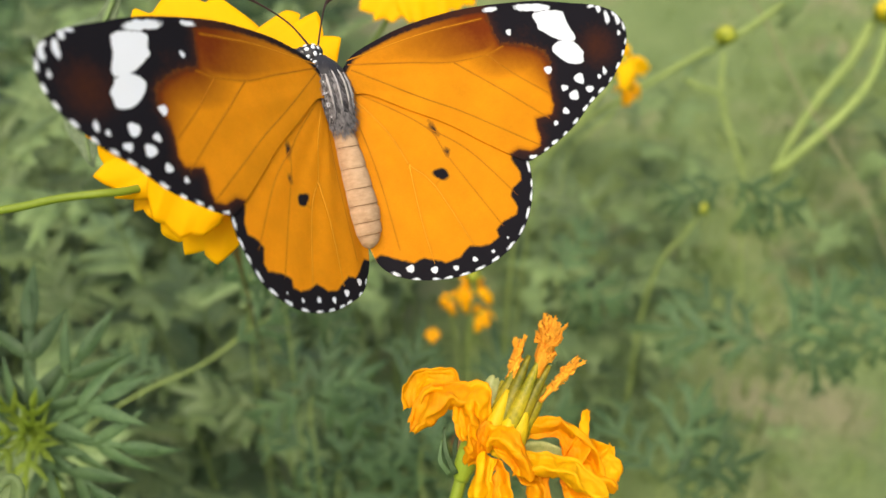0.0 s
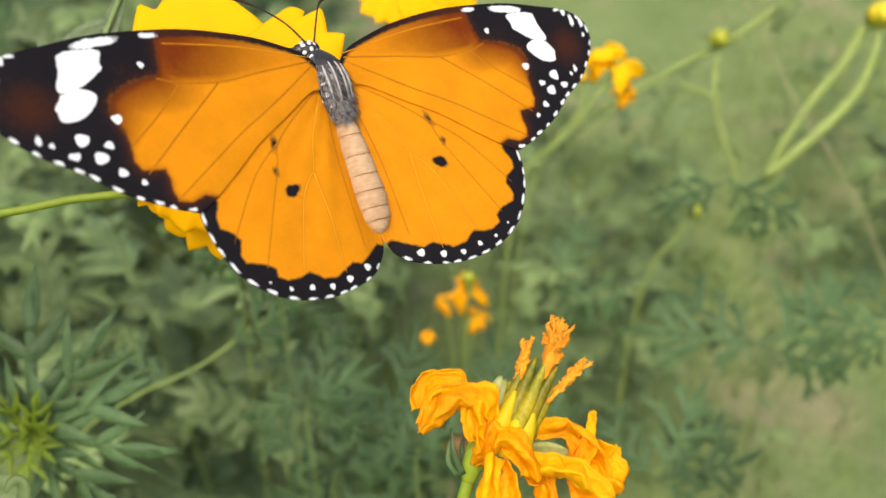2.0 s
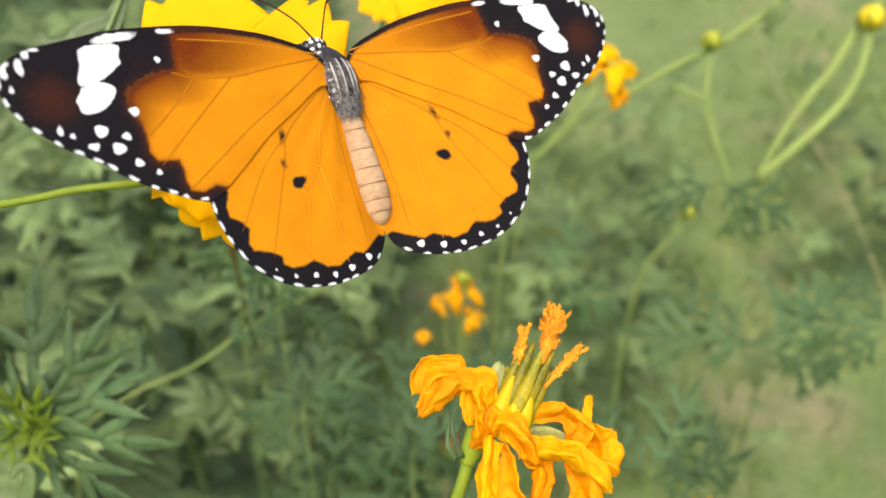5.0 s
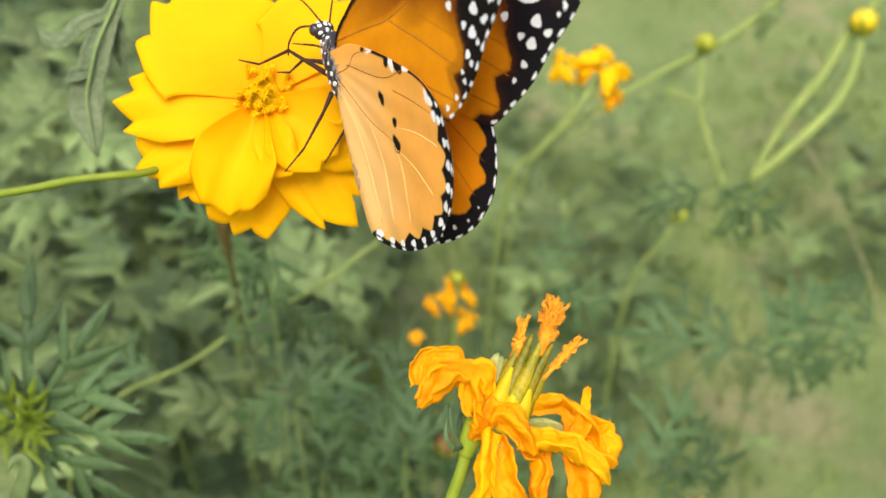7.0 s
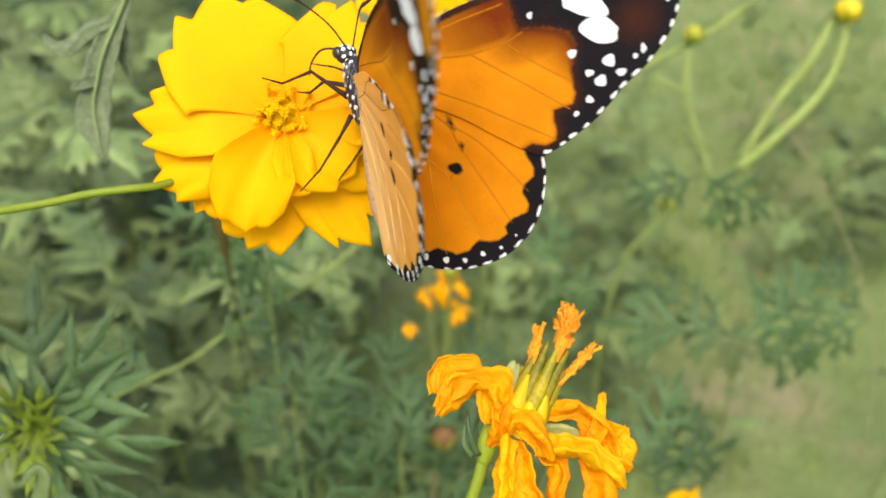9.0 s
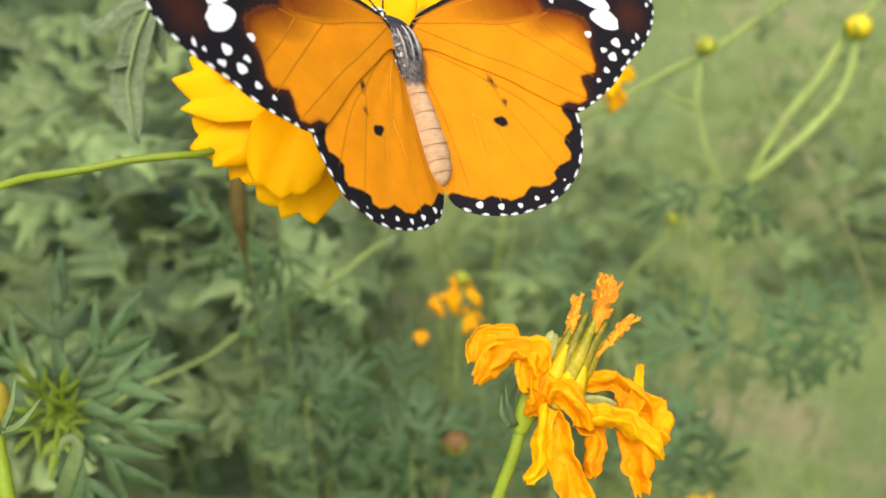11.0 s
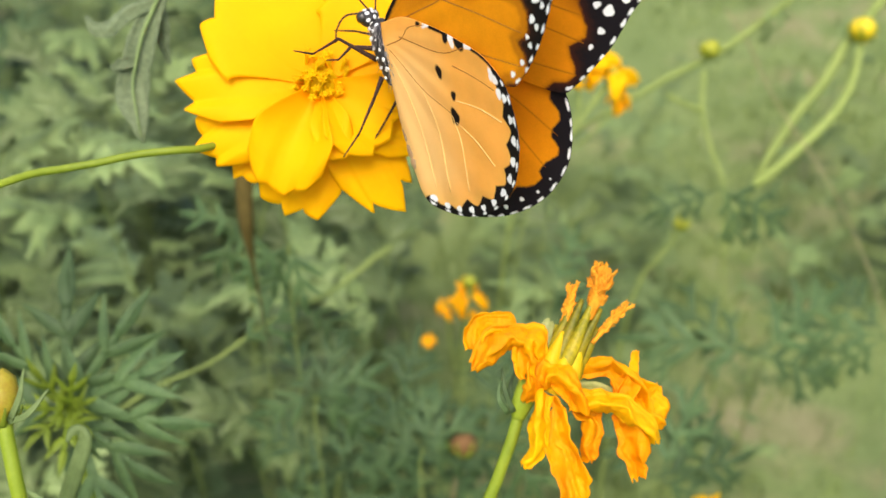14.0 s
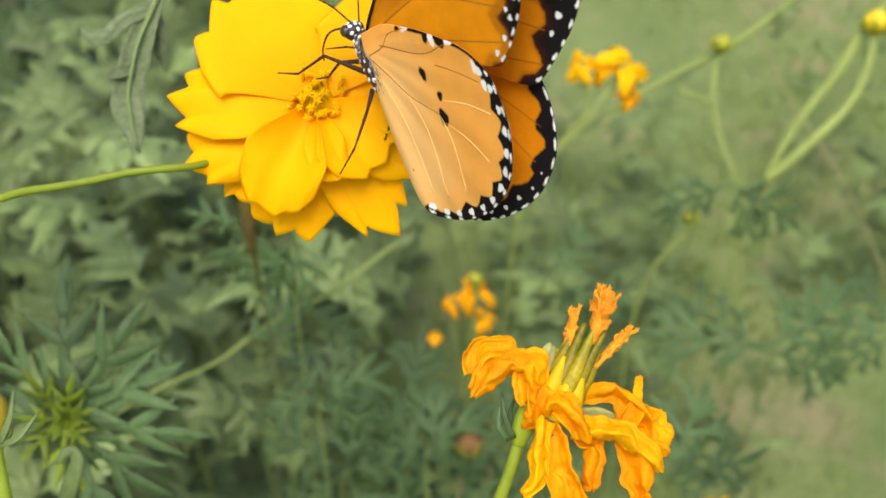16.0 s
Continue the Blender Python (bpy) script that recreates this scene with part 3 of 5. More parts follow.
    # limp petals
    petals = [([(10.6, -16.9, -139.8), (9.9, -13.3, -139), (7.4, -12.1, -138.4), (5.1, -13.2, -138.2), (2.7, -16.6, -138.4)], [2.4, 3.8, 4.6, 4.4, 2.4], 0.5),
              ([(10.3, -16.3, -140.4), (8.1, -11.7, -140.2), (5.3, -10.3, -140.2), (3.1, -11.9, -140), (2.6, -14.3, -139.8)], [2.2, 3.4, 4.0, 3.6, 2.2], 0.55),
              ([(11.1, -15.9, -139.2), (11.2, -13.1, -138.4), (10.2, -12.4, -138.2), (9.4, -15, -138), (10.2, -17.8, -138.2)], [2.4, 3.6, 4.0, 3.6, 2.2], 0.6),
              ([(11.8, -18.8, -138.4), (12.8, -17.2, -137.4), (14.4, -17.8, -137), (16, -19.9, -137), (16.8, -22.2, -137.4)], [2.2, 3.0, 3.7, 3.6, 2.4], 0.55),
              ([(12.4, -19.8, -138.4), (11.8, -21.4, -137.4), (11.6, -24.3, -137.2), (11, -27.1, -137.4), (9.6, -29.4, -137.8)], [2.4, 3.4, 3.4, 3.0, 1.6], 0.5),
              ([(12.9, -20.3, -139), (13.4, -23.8, -138), (14.4, -27.8, -138), (16, -32.2, -138.4), (17.2, -36.2, -139)], [2.6, 3.8, 4.6, 4.8, 3.0], 0.45),
              ([(15.8, -20.3, -139), (18.8, -20.6, -137.8), (22.4, -21.4, -137.6), (25.2, -24, -138), (27, -26.6, -138.6)], [2.4, 3.5, 3.7, 3.6, 2.2], 0.5),
              ([(16.7, -21.9, -139.8), (18.7, -23.1, -139.2), (18.6, -25.8, -138.8), (17.8, -28.7, -139)], [2.6, 3.4, 3.4, 2.0], 0.5),
              ([(16.3, -18, -141), (19.3, -16.6, -140.6), (22.3, -16.9, -140.4), (24.3, -19.8, -140.4), (26.1, -23.8, -140.6)], [2.4, 3.0, 3.2, 4.2, 3.0], 0.4),
              ([(22.7, -21, -140.6), (24.3, -18.7, -140), (24.7, -16.3, -140), (25, -14.6, -140.2)], [3.0, 2.4, 1.3, 0.8], 0.4),
              ([(22.2, -18.4, -141.4), (25.2, -20.2, -141), (27.2, -22, -140.8), (28.8, -24.2, -141)], [3.2, 4.6, 4.6, 2.6], 0.5),
              ([(23.1, -22.3, -139.8), (24.3, -25.7, -139.4), (24.5, -28.3, -139.4), (25.3, -31.1, -139.8)], [3.2, 4.8, 4.6, 2.0], 0.45),
              ([(25.2, -21.5, -142), (27.6, -20.2, -141.8), (28.4, -19, -141.8)], [2.6, 2.0, 0.8], 0.4)]
    petals.append(([(11.6, -15.4, -138.4), (10.9, -17.4, -137.9), (10.4, -19.2, -138.3), (10.0, -20.6, -139.2)], [2.4, 3.0, 2.6, 1.3], 0.35))
    for i, (pts, widths, fold) in enumerate(petals):
        put("petal", wilted_ribbon(pts, [0.88 * w for w in widths], 20 + i, 0.62, 0.12, 44, 21, fold * 1.15), WILTED_YELLOW if i in (1, 4, 6) else WILTED, "limp wrinkled orange petal")
    for i, pts in enumerate([[(16.2, -19.6, -142), (19.6, -19.7, -142.2), (22.6, -20.9, -142.4)], [(16, -17.6, -142.4), (17.6, -16.2, -142.4), (19.2, -18.1, -142.8)]]):
        put("bract", wilted_ribbon(pts, [1.6, 2.6, 1.2], 90 + i, 0.15, 0.25, 12, 7, 0.2), PALE_BRACT, "pale papery bract")


# ---------------------------------------------------------------- the yellow flower
def petal_mesh(length, width, seed, teeth=4, cup=1.2, pleat=0.05, trough=0.10, curl=1.2, deep=0.1, corners=(0.22, 0.22)):
    """A broad ray petal with an unevenly toothed end and shallow pleats, rising from the disc."""
    rng = random.Random(seed)
    rows, cols = 26, 41
    k = np.linspace(-1, 1, cols)
    ends = np.array([-1.0] + [-1 + 2 * (i + rng.uniform(-0.22, 0.22)) / teeth for i in range(1, teeth)] + [1.0])
    tall = [rng.uniform(-0.03, 0.05) for _ in range(teeth)]
    reach = np.zeros(cols)
    for j, q in enumerate(k):
        i = min(int(np.searchsorted(ends, q, "right")) - 1, teeth - 1)
        u = (q - ends[i]) / (ends[i + 1] - ends[i])
        peak = 0.5 + 0.25 * math.sin(seed * 3.3 + i)
        x = (u - peak) / (1 - peak if u > peak else peak)
        reach[j] = 1 - corners[int(q > 0)] * abs(q) ** 2.3 + tall[i] * deep * 8 - deep * abs(x) ** 0.95
    ph = rng.uniform(0, 6)
    grid = np.zeros((rows, cols, 3))
    for i, u in enumerate(np.linspace(0, 1, rows)):
        half = width / 2 * (0.2 + 0.8 * math.sin(min(u * 1.4, 1) * math.pi / 2) ** 1.1) * (1 - 0.10 * max(u - 0.75, 0) * 4 * 0.25)
        x = 1.2 + (length - 1.2) * u * (1 + (reach - 1) * min(u * 1.6, 1) ** 2)
        z = cup * np.sin(u * 2.2) - curl * u ** 3 + pleat * np.cos(k * 8.5 + ph) * (0.2 + u) + trough * half * np.abs(k) ** 1.7 * (1 - 0.5 * u) + 0.3 * np.sin(u * 3.4 + ph + k * 1.6) * u + 0.22 * np.cos(k * 4.6 + ph * 2) * u
        grid[i] = np.stack([x, k * half, z], 1)
    geo = Geo()
    slab(geo, grid, 0.14)
    return geo.mesh("petal", PETAL)


# direction (degrees), length, width, tilt towards the lens, height above the calyx, seed, trough, teeth, curl of the end, depth of the teeth, rounding of the end's corners
RAYS = [(134, 19.8, 20.4, 6, 0.5, 1, 0.04, 4, 0.4, 0.12, (0.42, 0.32)), (56, 19.4, 12.4, 6, 0.6, 2, 0.06, 3, 0.6, 0.12, (0.18, 0.36)), (186, 20.2, 11.0, 2, 0.5, 3, 0.30, 3, 1.2, 0.13, (0.22, 0.22)), (211, 19.8, 10.6, -4, 0.2, 5, 0.36, 3, 1.8, 0.09, (0.22, 0.22)),
        (227, 18.8, 9.0, -12, -0.6, 4, 0.12, 3, 1.4, 0.07, (0.22, 0.22)), (259, 20.3, 12.8, -17, -0.9, 7, 0.16, 3, 1.4, 0.10, (0.22, 0.22)), (305, 21.7, 11.4, -15, -0.5, 8, 0.10, 3, 1.0, 0.14, (0.22, 0.22)), (342, 18.5, 13, -8, -0.2, 10, 0.1, 4, 1.2, 0.1, (0.22, 0.22)),
        (18, 18, 15, 4, 0.3, 11, 0.1, 4, 0.8, 0.1, (0.22, 0.22)), (250, 17.2, 11.6, 0, 0.7, 6, 0.85, 3, 3.2, 0.05, (0.22, 0.22)), (321, 13.2, 12.4, 3, 0.9, 12, 0.62, 3, 1.6, 0.08, (0.22, 0.22)), (286, 12.2, 5.6, 5, 1.0, 13, 0.45, 2, 1.0, 0.04, (0.22, 0.22))]
CENTRE = (-18.9, 24.7, -147.4)


def build_yellow():
    base = foot_of((-95.1, -3.6, -178.4))
    plant = thing("yellow_cosmos", turned(*base), "yellow cosmos in full bloom on a smooth bent green stem", "flower")
    run = [CENTRE + np.array((0.5, -0.5, -6.5)), (-22.5, 20.8, -156.9), (-29.2, 17, -152.4), (-34.6, 14.2, -146.4), (-38.2, 13.5, -144), (-43.5, 12.8, -143.4), (-48.6, 11.7, -143.4),
           (-53.1, 10.9, -143.4), (-59.9, 9.9, -145.4), (-72.9, 6.1, -151.4), (-84, 0.5, -162), (-92, -8, -174), *down_to((-92, -8, -174), base, (-4, -6, -6))]
    geo = Geo()
    tube(geo, offset(run, base), [0.55, 0.55, 0.55, 0.58, 0.6, 0.8, 1.8], 120, 10)
    part("stem", geo.mesh("stem", STEM), plant, "smooth bent green stem")
    disc = Geo()
    ball(disc, (0, 0, 0.2), (2.5, 2.5, 1.7), 10, 18, 0, 0.15, 3)
    head = part("flower_head", disc.mesh("flower_head", FLORET), plant, "yellow flower head with an orange disc")
    for ang, length, width, tilt, lift, seed, trough, teeth, curl, deep, corners in RAYS:
        part("petal", petal_mesh(length, width, seed, teeth, 1.2, 0.05, trough, curl, deep, corners), head, "toothed bright yellow petal", local(0, 0, lift - 0.6, 0, 0, ang) @ pose(0, 0, 0, 4 * math.sin(seed * 2.1), -tilt, 0))
    rng = random.Random(9)
    tubes = []
    for kind in range(3):
        g = Geo()
        tube(g, [(0, 0, 0), (0.1 * kind, 0, 1.4), (0.35, 0.1, 2.9 + 0.4 * kind)], [0.32, 0.36, 0.5], 7, 7)
        for q in range(5):
            a = q * 1.257
            tube(g, [(0.35, 0.1, 2.7 + 0.4 * kind), (0.35 + 0.45 * math.cos(a), 0.1 + 0.45 * math.sin(a), 3.2 + 0.4 * kind), (0.35 + 0.75 * math.cos(a), 0.1 + 0.75 * math.sin(a), 3.3 + 0.4 * kind)], [0.22, 0.2, 0.05], 4, 4)
        tubes.append(g.mesh("floret", FLORET))
    for i in range(36):
        r, a = 3.2 * math.sqrt((i + 0.5) / 36), i * 2.39996
        part("floret", tubes[i % 3], head, "", local(r * math.cos(a), r * math.sin(a), 0.8 - 0.25 * r, -14 * r * math.sin(a) * 0.8, 14 * r * math.cos(a) * 0.8, rng.uniform(0, 360)) @ Matrix.Scale(0.8, 4))
    green = Geo()
    tube(green, [(0.4, -0.4, -6.4), (0.1, -0.1, -3.2), (0, 0, -0.8)], [1.1, 2.4, 3.2], 12, 14)
    part("calyx", green.mesh("calyx", STEM), head, "green calyx behind the petals")
    return plant, head, base


# ---------------------------------------------------------------- flowers and buds further off
def far_flower(name, at, radius, mat, label, petals, facing, seed, points, droop=0.0, stem_r=1.1, stem_mat=None):
    base = np.array(points[-1], float)
    plant = thing(name, turned(*base), label, "flower", "flowers of the bed")
    geo = Geo()
    tube(geo, offset(points, base), [stem_r, stem_r * 0.9, stem_r * 0.45, stem_r * 0.35, stem_r * 0.35, stem_r * 0.4], 60, 8)
    part("stem", geo.mesh("stem", stem_mat or STEM_FAR), plant)
    up = Vector(facing).to_track_quat("Z", "Y").to_matrix().to_4x4()
    head_m = Matrix.Translation(Vector(offset(at, base)) * MM) @ up
    disc = Geo()
    ball(disc, (0, 0, 0), (radius * 0.24, radius * 0.24, radius * 0.2), 8, 12, 0, 0.3, seed)
    head = part("flower_head", disc.mesh("flower_head", BUD_GREEN if droop else FLORET), plant, "", head_m)
    rng = random.Random(seed)
    for i in range(petals):
        if droop:
            reach = radius * rng.uniform(0.65, 1.2)
            g = wilted_ribbon([(radius * 0.15, 0, 0), (reach * 0.45, 0, radius * 0.16), (reach * 0.8, 0, -radius * droop * 0.35), (reach * 0.9, 0, -radius * droop)], [radius * 0.35, radius * 0.62, radius * 0.55, radius * 0.22], seed + i, radius * 0.08, 0.25, 12, 7, 0.3)
            me = g.mesh("petal", mat)
        else:
            me = petal_mesh(radius, radius * 0.72, seed + i)
        part("petal", me, head, "", pose(0, 0, 0, rng.uniform(-25, 25) if droop else 0, rng.uniform(-8, 8) * (3 if droop else 1), 360 / petals * i + rng.uniform(-12, 12) * (2 if droop else 1)))
    return plant


def build_far():
    far_flower("yellow_cosmos", (-0.6, 71, -237), 17, PETAL, "yellow cosmos flower behind the butterfly", 8, (0.2, 0.25, 1), 201, stalk([(-0.6, 71, -242), (-12.8, 60, -277), (-42.8, 43, -327)]), 0.0, 0.7)
    far_flower("wilting_cosmos", (75.6, 83.7, -422), 11.5, PETAL_WILTING, "wilting yellow cosmos flower with drooping petals", 7, (0.3, 0.5, 0.8), 211, [(75.2, 80.7, -424), (70, 74.6, -424.5), *stalk([(65.5, 68.6, -425.5), (58.8, 59.6, -428.8), (47.7, 47.3, -436)])], 0.6)
    far_flower("wilting_cosmos", (59.9, 84.6, -423), 9, PETAL_WILTING, "small yellow cosmos flower past its bloom", 6, (-0.35, 0.5, 0.8), 221, [(60.2, 80, -425), (62.4, 74, -426), *stalk([(61.5, 66.6, -428.5), (52, 55, -436), (42.5, 44, -444)])], 0.6, 0.8)
    far_flower("wilting_cosmos", (79.5, 73.4, -424), 6, WILTED_YELLOW, "small orange cosmos bud with drooping petals", 8, (0.3, 0.5, 0.8), 226, [(79, 71.4, -426), (74, 66, -428), *stalk([(68, 60, -431), (58, 51, -438)])], 0.8, 0.6)
    far_flower("wilting_cosmos", (17.8, -5.1, -434.9), 8.5, WILTED_YELLOW, "fading orange cosmos with a green centre and drooping petals", 5, (0, 0.6, 0.8), 231, stalk([(17.8, -6.1, -437.7), (16.4, -19, -453), (15.5, -31, -471.2)]), 0.7)
    far_flower("fading_cosmos", (1.3, -24.1, -443.3), 4.2, WILTED_YELLOW, "small orange cosmos bud beginning to open", 5, (-0.2, 0.8, 0.6), 241, stalk([(1.3, -24.1, -444.7), (2.4, -34, -457.2), (4.5, -44, -468.4)]), 0.4, 0.5)
    far_flower("fading_cosmos", (92, -77.3, -348.5), 9, PETAL_WILTING, "small yellow-orange cosmos flower low in the bed", 7, (0, 0.7, 0.7), 251, stalk([(91.9, -78.3, -351.3), (91.9, -85.2, -359.6), (92, -94.2, -370.8)]), 0.5, 0.9)

    far_flower("fading_cosmos", (21, -16, -440), 6.5, WILTED_YELLOW, "small fading orange cosmos flower", 5, (0.1, 0.6, 0.7), 261, stalk([(19, -20.5, -441), (19, -32, -450), (20, -44, -460)]), 0.7, 0.5)
    far_flower("fading_cosmos", (8, -10, -442), 6, WILTED_YELLOW, "small fading orange cosmos flower", 4, (-0.3, 0.7, 0.6), 271, stalk([(8, -12.5, -443), (10, -24, -452), (12, -36, -462)]), 0.8, 0.5)

    def sprig(name, label, runs, heads, seed):
        foot = np.array(stalk(runs[0][0])[-1])
        plant = thing(name, turned(*foot), label, "plant", "stems on the lawn side")
        for i, (pts, r, mat, ground) in enumerate(runs):
            g = Geo()
            tube(g, offset(stalk(pts, ground), foot), r, 70, 8)
            part("stem", g.mesh("stem", mat), plant, "dry brown stem" if mat is STEM_DRY else "pale green stem")
        for at, r, mat, label_, *tall in heads:
            bud(plant, at, r, mat, label_, foot, tall=tall[0] if tall else 0.85)
        return plant

    sprig("budding_stem", "long pale green stems with a small round bud", [
        ([(180.7, 140.3, -460), (165.8, 127.8, -460), (143.4, 110.4, -460), (126.5, 99.3, -460), (108.8, 90.6, -460), (94, 82, -460), (71.9, 69.7, -462.8), (53.6, 56.2, -468.4), (43.9, 46.4, -474)], [1.5, 1.5, 1.3, 0.8, 0.5, 0.4], STEM_FAR, True)],
        [((124.4, 101, -454.4), 4.4, BUD_GREEN, "yellow-green bud")], 1)
    sprig("budding_stem", "forked green stem with a round yellow bud", [
        ([(248.5, 154.2, -556.9), (240.1, 143.7, -557.5), (228.0, 130.2, -558.4), (215.9, 109.1, -559.5), (200.8, 91.1, -560.6), (188.6, 73.0, -561.6), (178.1, 55.0, -562.5), (171.1, 46.5, -563.1)], [2.9, 3.0, 3.1, 3.0, 2.6, 0.8, 0.5, 0.4, 0.4, 0.4, 0.4], STEM_FAR, True),
        ([(233.5, 130.4, -553.1), (231.5, 118.0, -553.6), (227.0, 104.1, -554.3), (220.3, 92.5, -554.9), (211.0, 82.0, -555.5), (198.5, 70.5, -556.3), (184.9, 58.4, -559.2), (177.4, 52.9, -562.2)], [1.6, 2.0, 2.5, 2.8, 2.8, 2.6], STEM_FAR, False)],
        [((232.7, 133.9, -549.1), 7.4, BUD_YELLOW, "round yellow bud")], 2)
    sprig("dry_stalk", "thin dry brown stalk leaning over the lawn", [([(150.7, 136.1, -518.6), (159.8, 120.2, -515.8), (173.8, 89.8, -515.8), (193.3, 59.2, -515.8), (205.4, 38.1, -515.8), (221.2, 2.5, -518.6), (232.8, -30.2, -524.1)], [0.6, 0.5, 0.4, 0.35, 0.3, 0.3], STEM_DRY, True)], [], 3)
    sprig("thin_stem", "thin upright green stem between the flowers", [([(150.3, 114.1, -557.6), (148.9, 90.8, -557.6), (154.7, 67.6, -557.6), (160.4, 48.3, -557.6), (158.1, 29.1, -557.6), (160, 2.5, -560.4)], [1.3, 1.2, 1.1, 0.9, 0.7, 0.5, 0.4, 0.4, 0.4, 0.4, 0.4, 0.4], STEM_FAR, True),
                                                                      ([(127.9, 98.2, -546.4), (135.9, 95.2, -550.6), (149, 92.2, -557.6)], 1.2, STEM_FAR, False)], [], 4)
    sprig("budding_stem", "low stem with one small green bud", [([(161.6, 36.4, -658), (153.5, 23.4, -662.1), (141.5, 9.4, -669.1)], 1.4, STEM_FAR, True)], [((161.6, 38.7, -655.2), 5.0, BUD_GREEN, "small green bud")], 5)
    sprig("budding_stem", "yellow-green bud above fading orange flowers", [([(17.3, -3, -430), (17.0, -16, -438), (16.5, -30, -448)], 0.6, STEM_FAR, True)], [((17.3, -0.4, -430), 3.0, BUD_GREEN, "yellow-green bud")], 9)
    sprig("seed_head", "brown dried seed head on a thin stalk", [([(13, -62.2, -391.7), (12.1, -71.2, -404.3), (10.2, -83.1, -418.2)], 1.0, STEM_DRY, True)], [((13, -60.9, -390.3), 5.0, SEED, "brown seed head")], 6)
    sprig("dry_stalk", "dead brown stalk behind the yellow flower", [([(-53.5, 40, -300), (-53.5, 27, -301), (-53.2, 14, -304), (-52.5, 2, -314), (-52, -26, -352), (-52, -48, -400)], [2.7, 2.6, 2.2, 0.5, 0.12, 0.10, 0.12, 0.12, 0.12, 0.12, 0.12, 0.12], DEAD, True)], [], 7)
    plant = sprig("budding_stem", "green bud with spreading sepals on a thick stem", [([(-62.3, -24.2, -147.4), (-61.7, -27.2, -147.4), (-60.3, -34.3, -147.9), (-59.3, -44.3, -151.4)], 1.1, STEM, True)], [((-62.7, -20.8, -147.4), 2.4, ORANGE_BUD, "orange-green bud", 1.6)], 8)
    foot = np.array(stalk([(-62.3, -24.2, -147.4), (-61.7, -27.2, -147.4), (-60.3, -34.3, -147.9), (-59.3, -44.3, -151.4)])[-1])
    for i, pts in enumerate([[(-61.4, -24, -146.4), (-58.4, -22.8, -145.6), (-55.6, -19.4, -145.6)], [(-61, -23.6, -146), (-59.6, -20.6, -145.4), (-59, -16.6, -145.6)]]):
        geo = wilted_ribbon(pts, [0.8, 0.9, 0.15], 80 + i, 0.06, 0.2, 12, 5, 0.2)
        geo.v = [v - foot for v in geo.v]
        part("sepal", geo.mesh("sepal", LEAF_PALE), plant, "narrow spreading pale sepal")



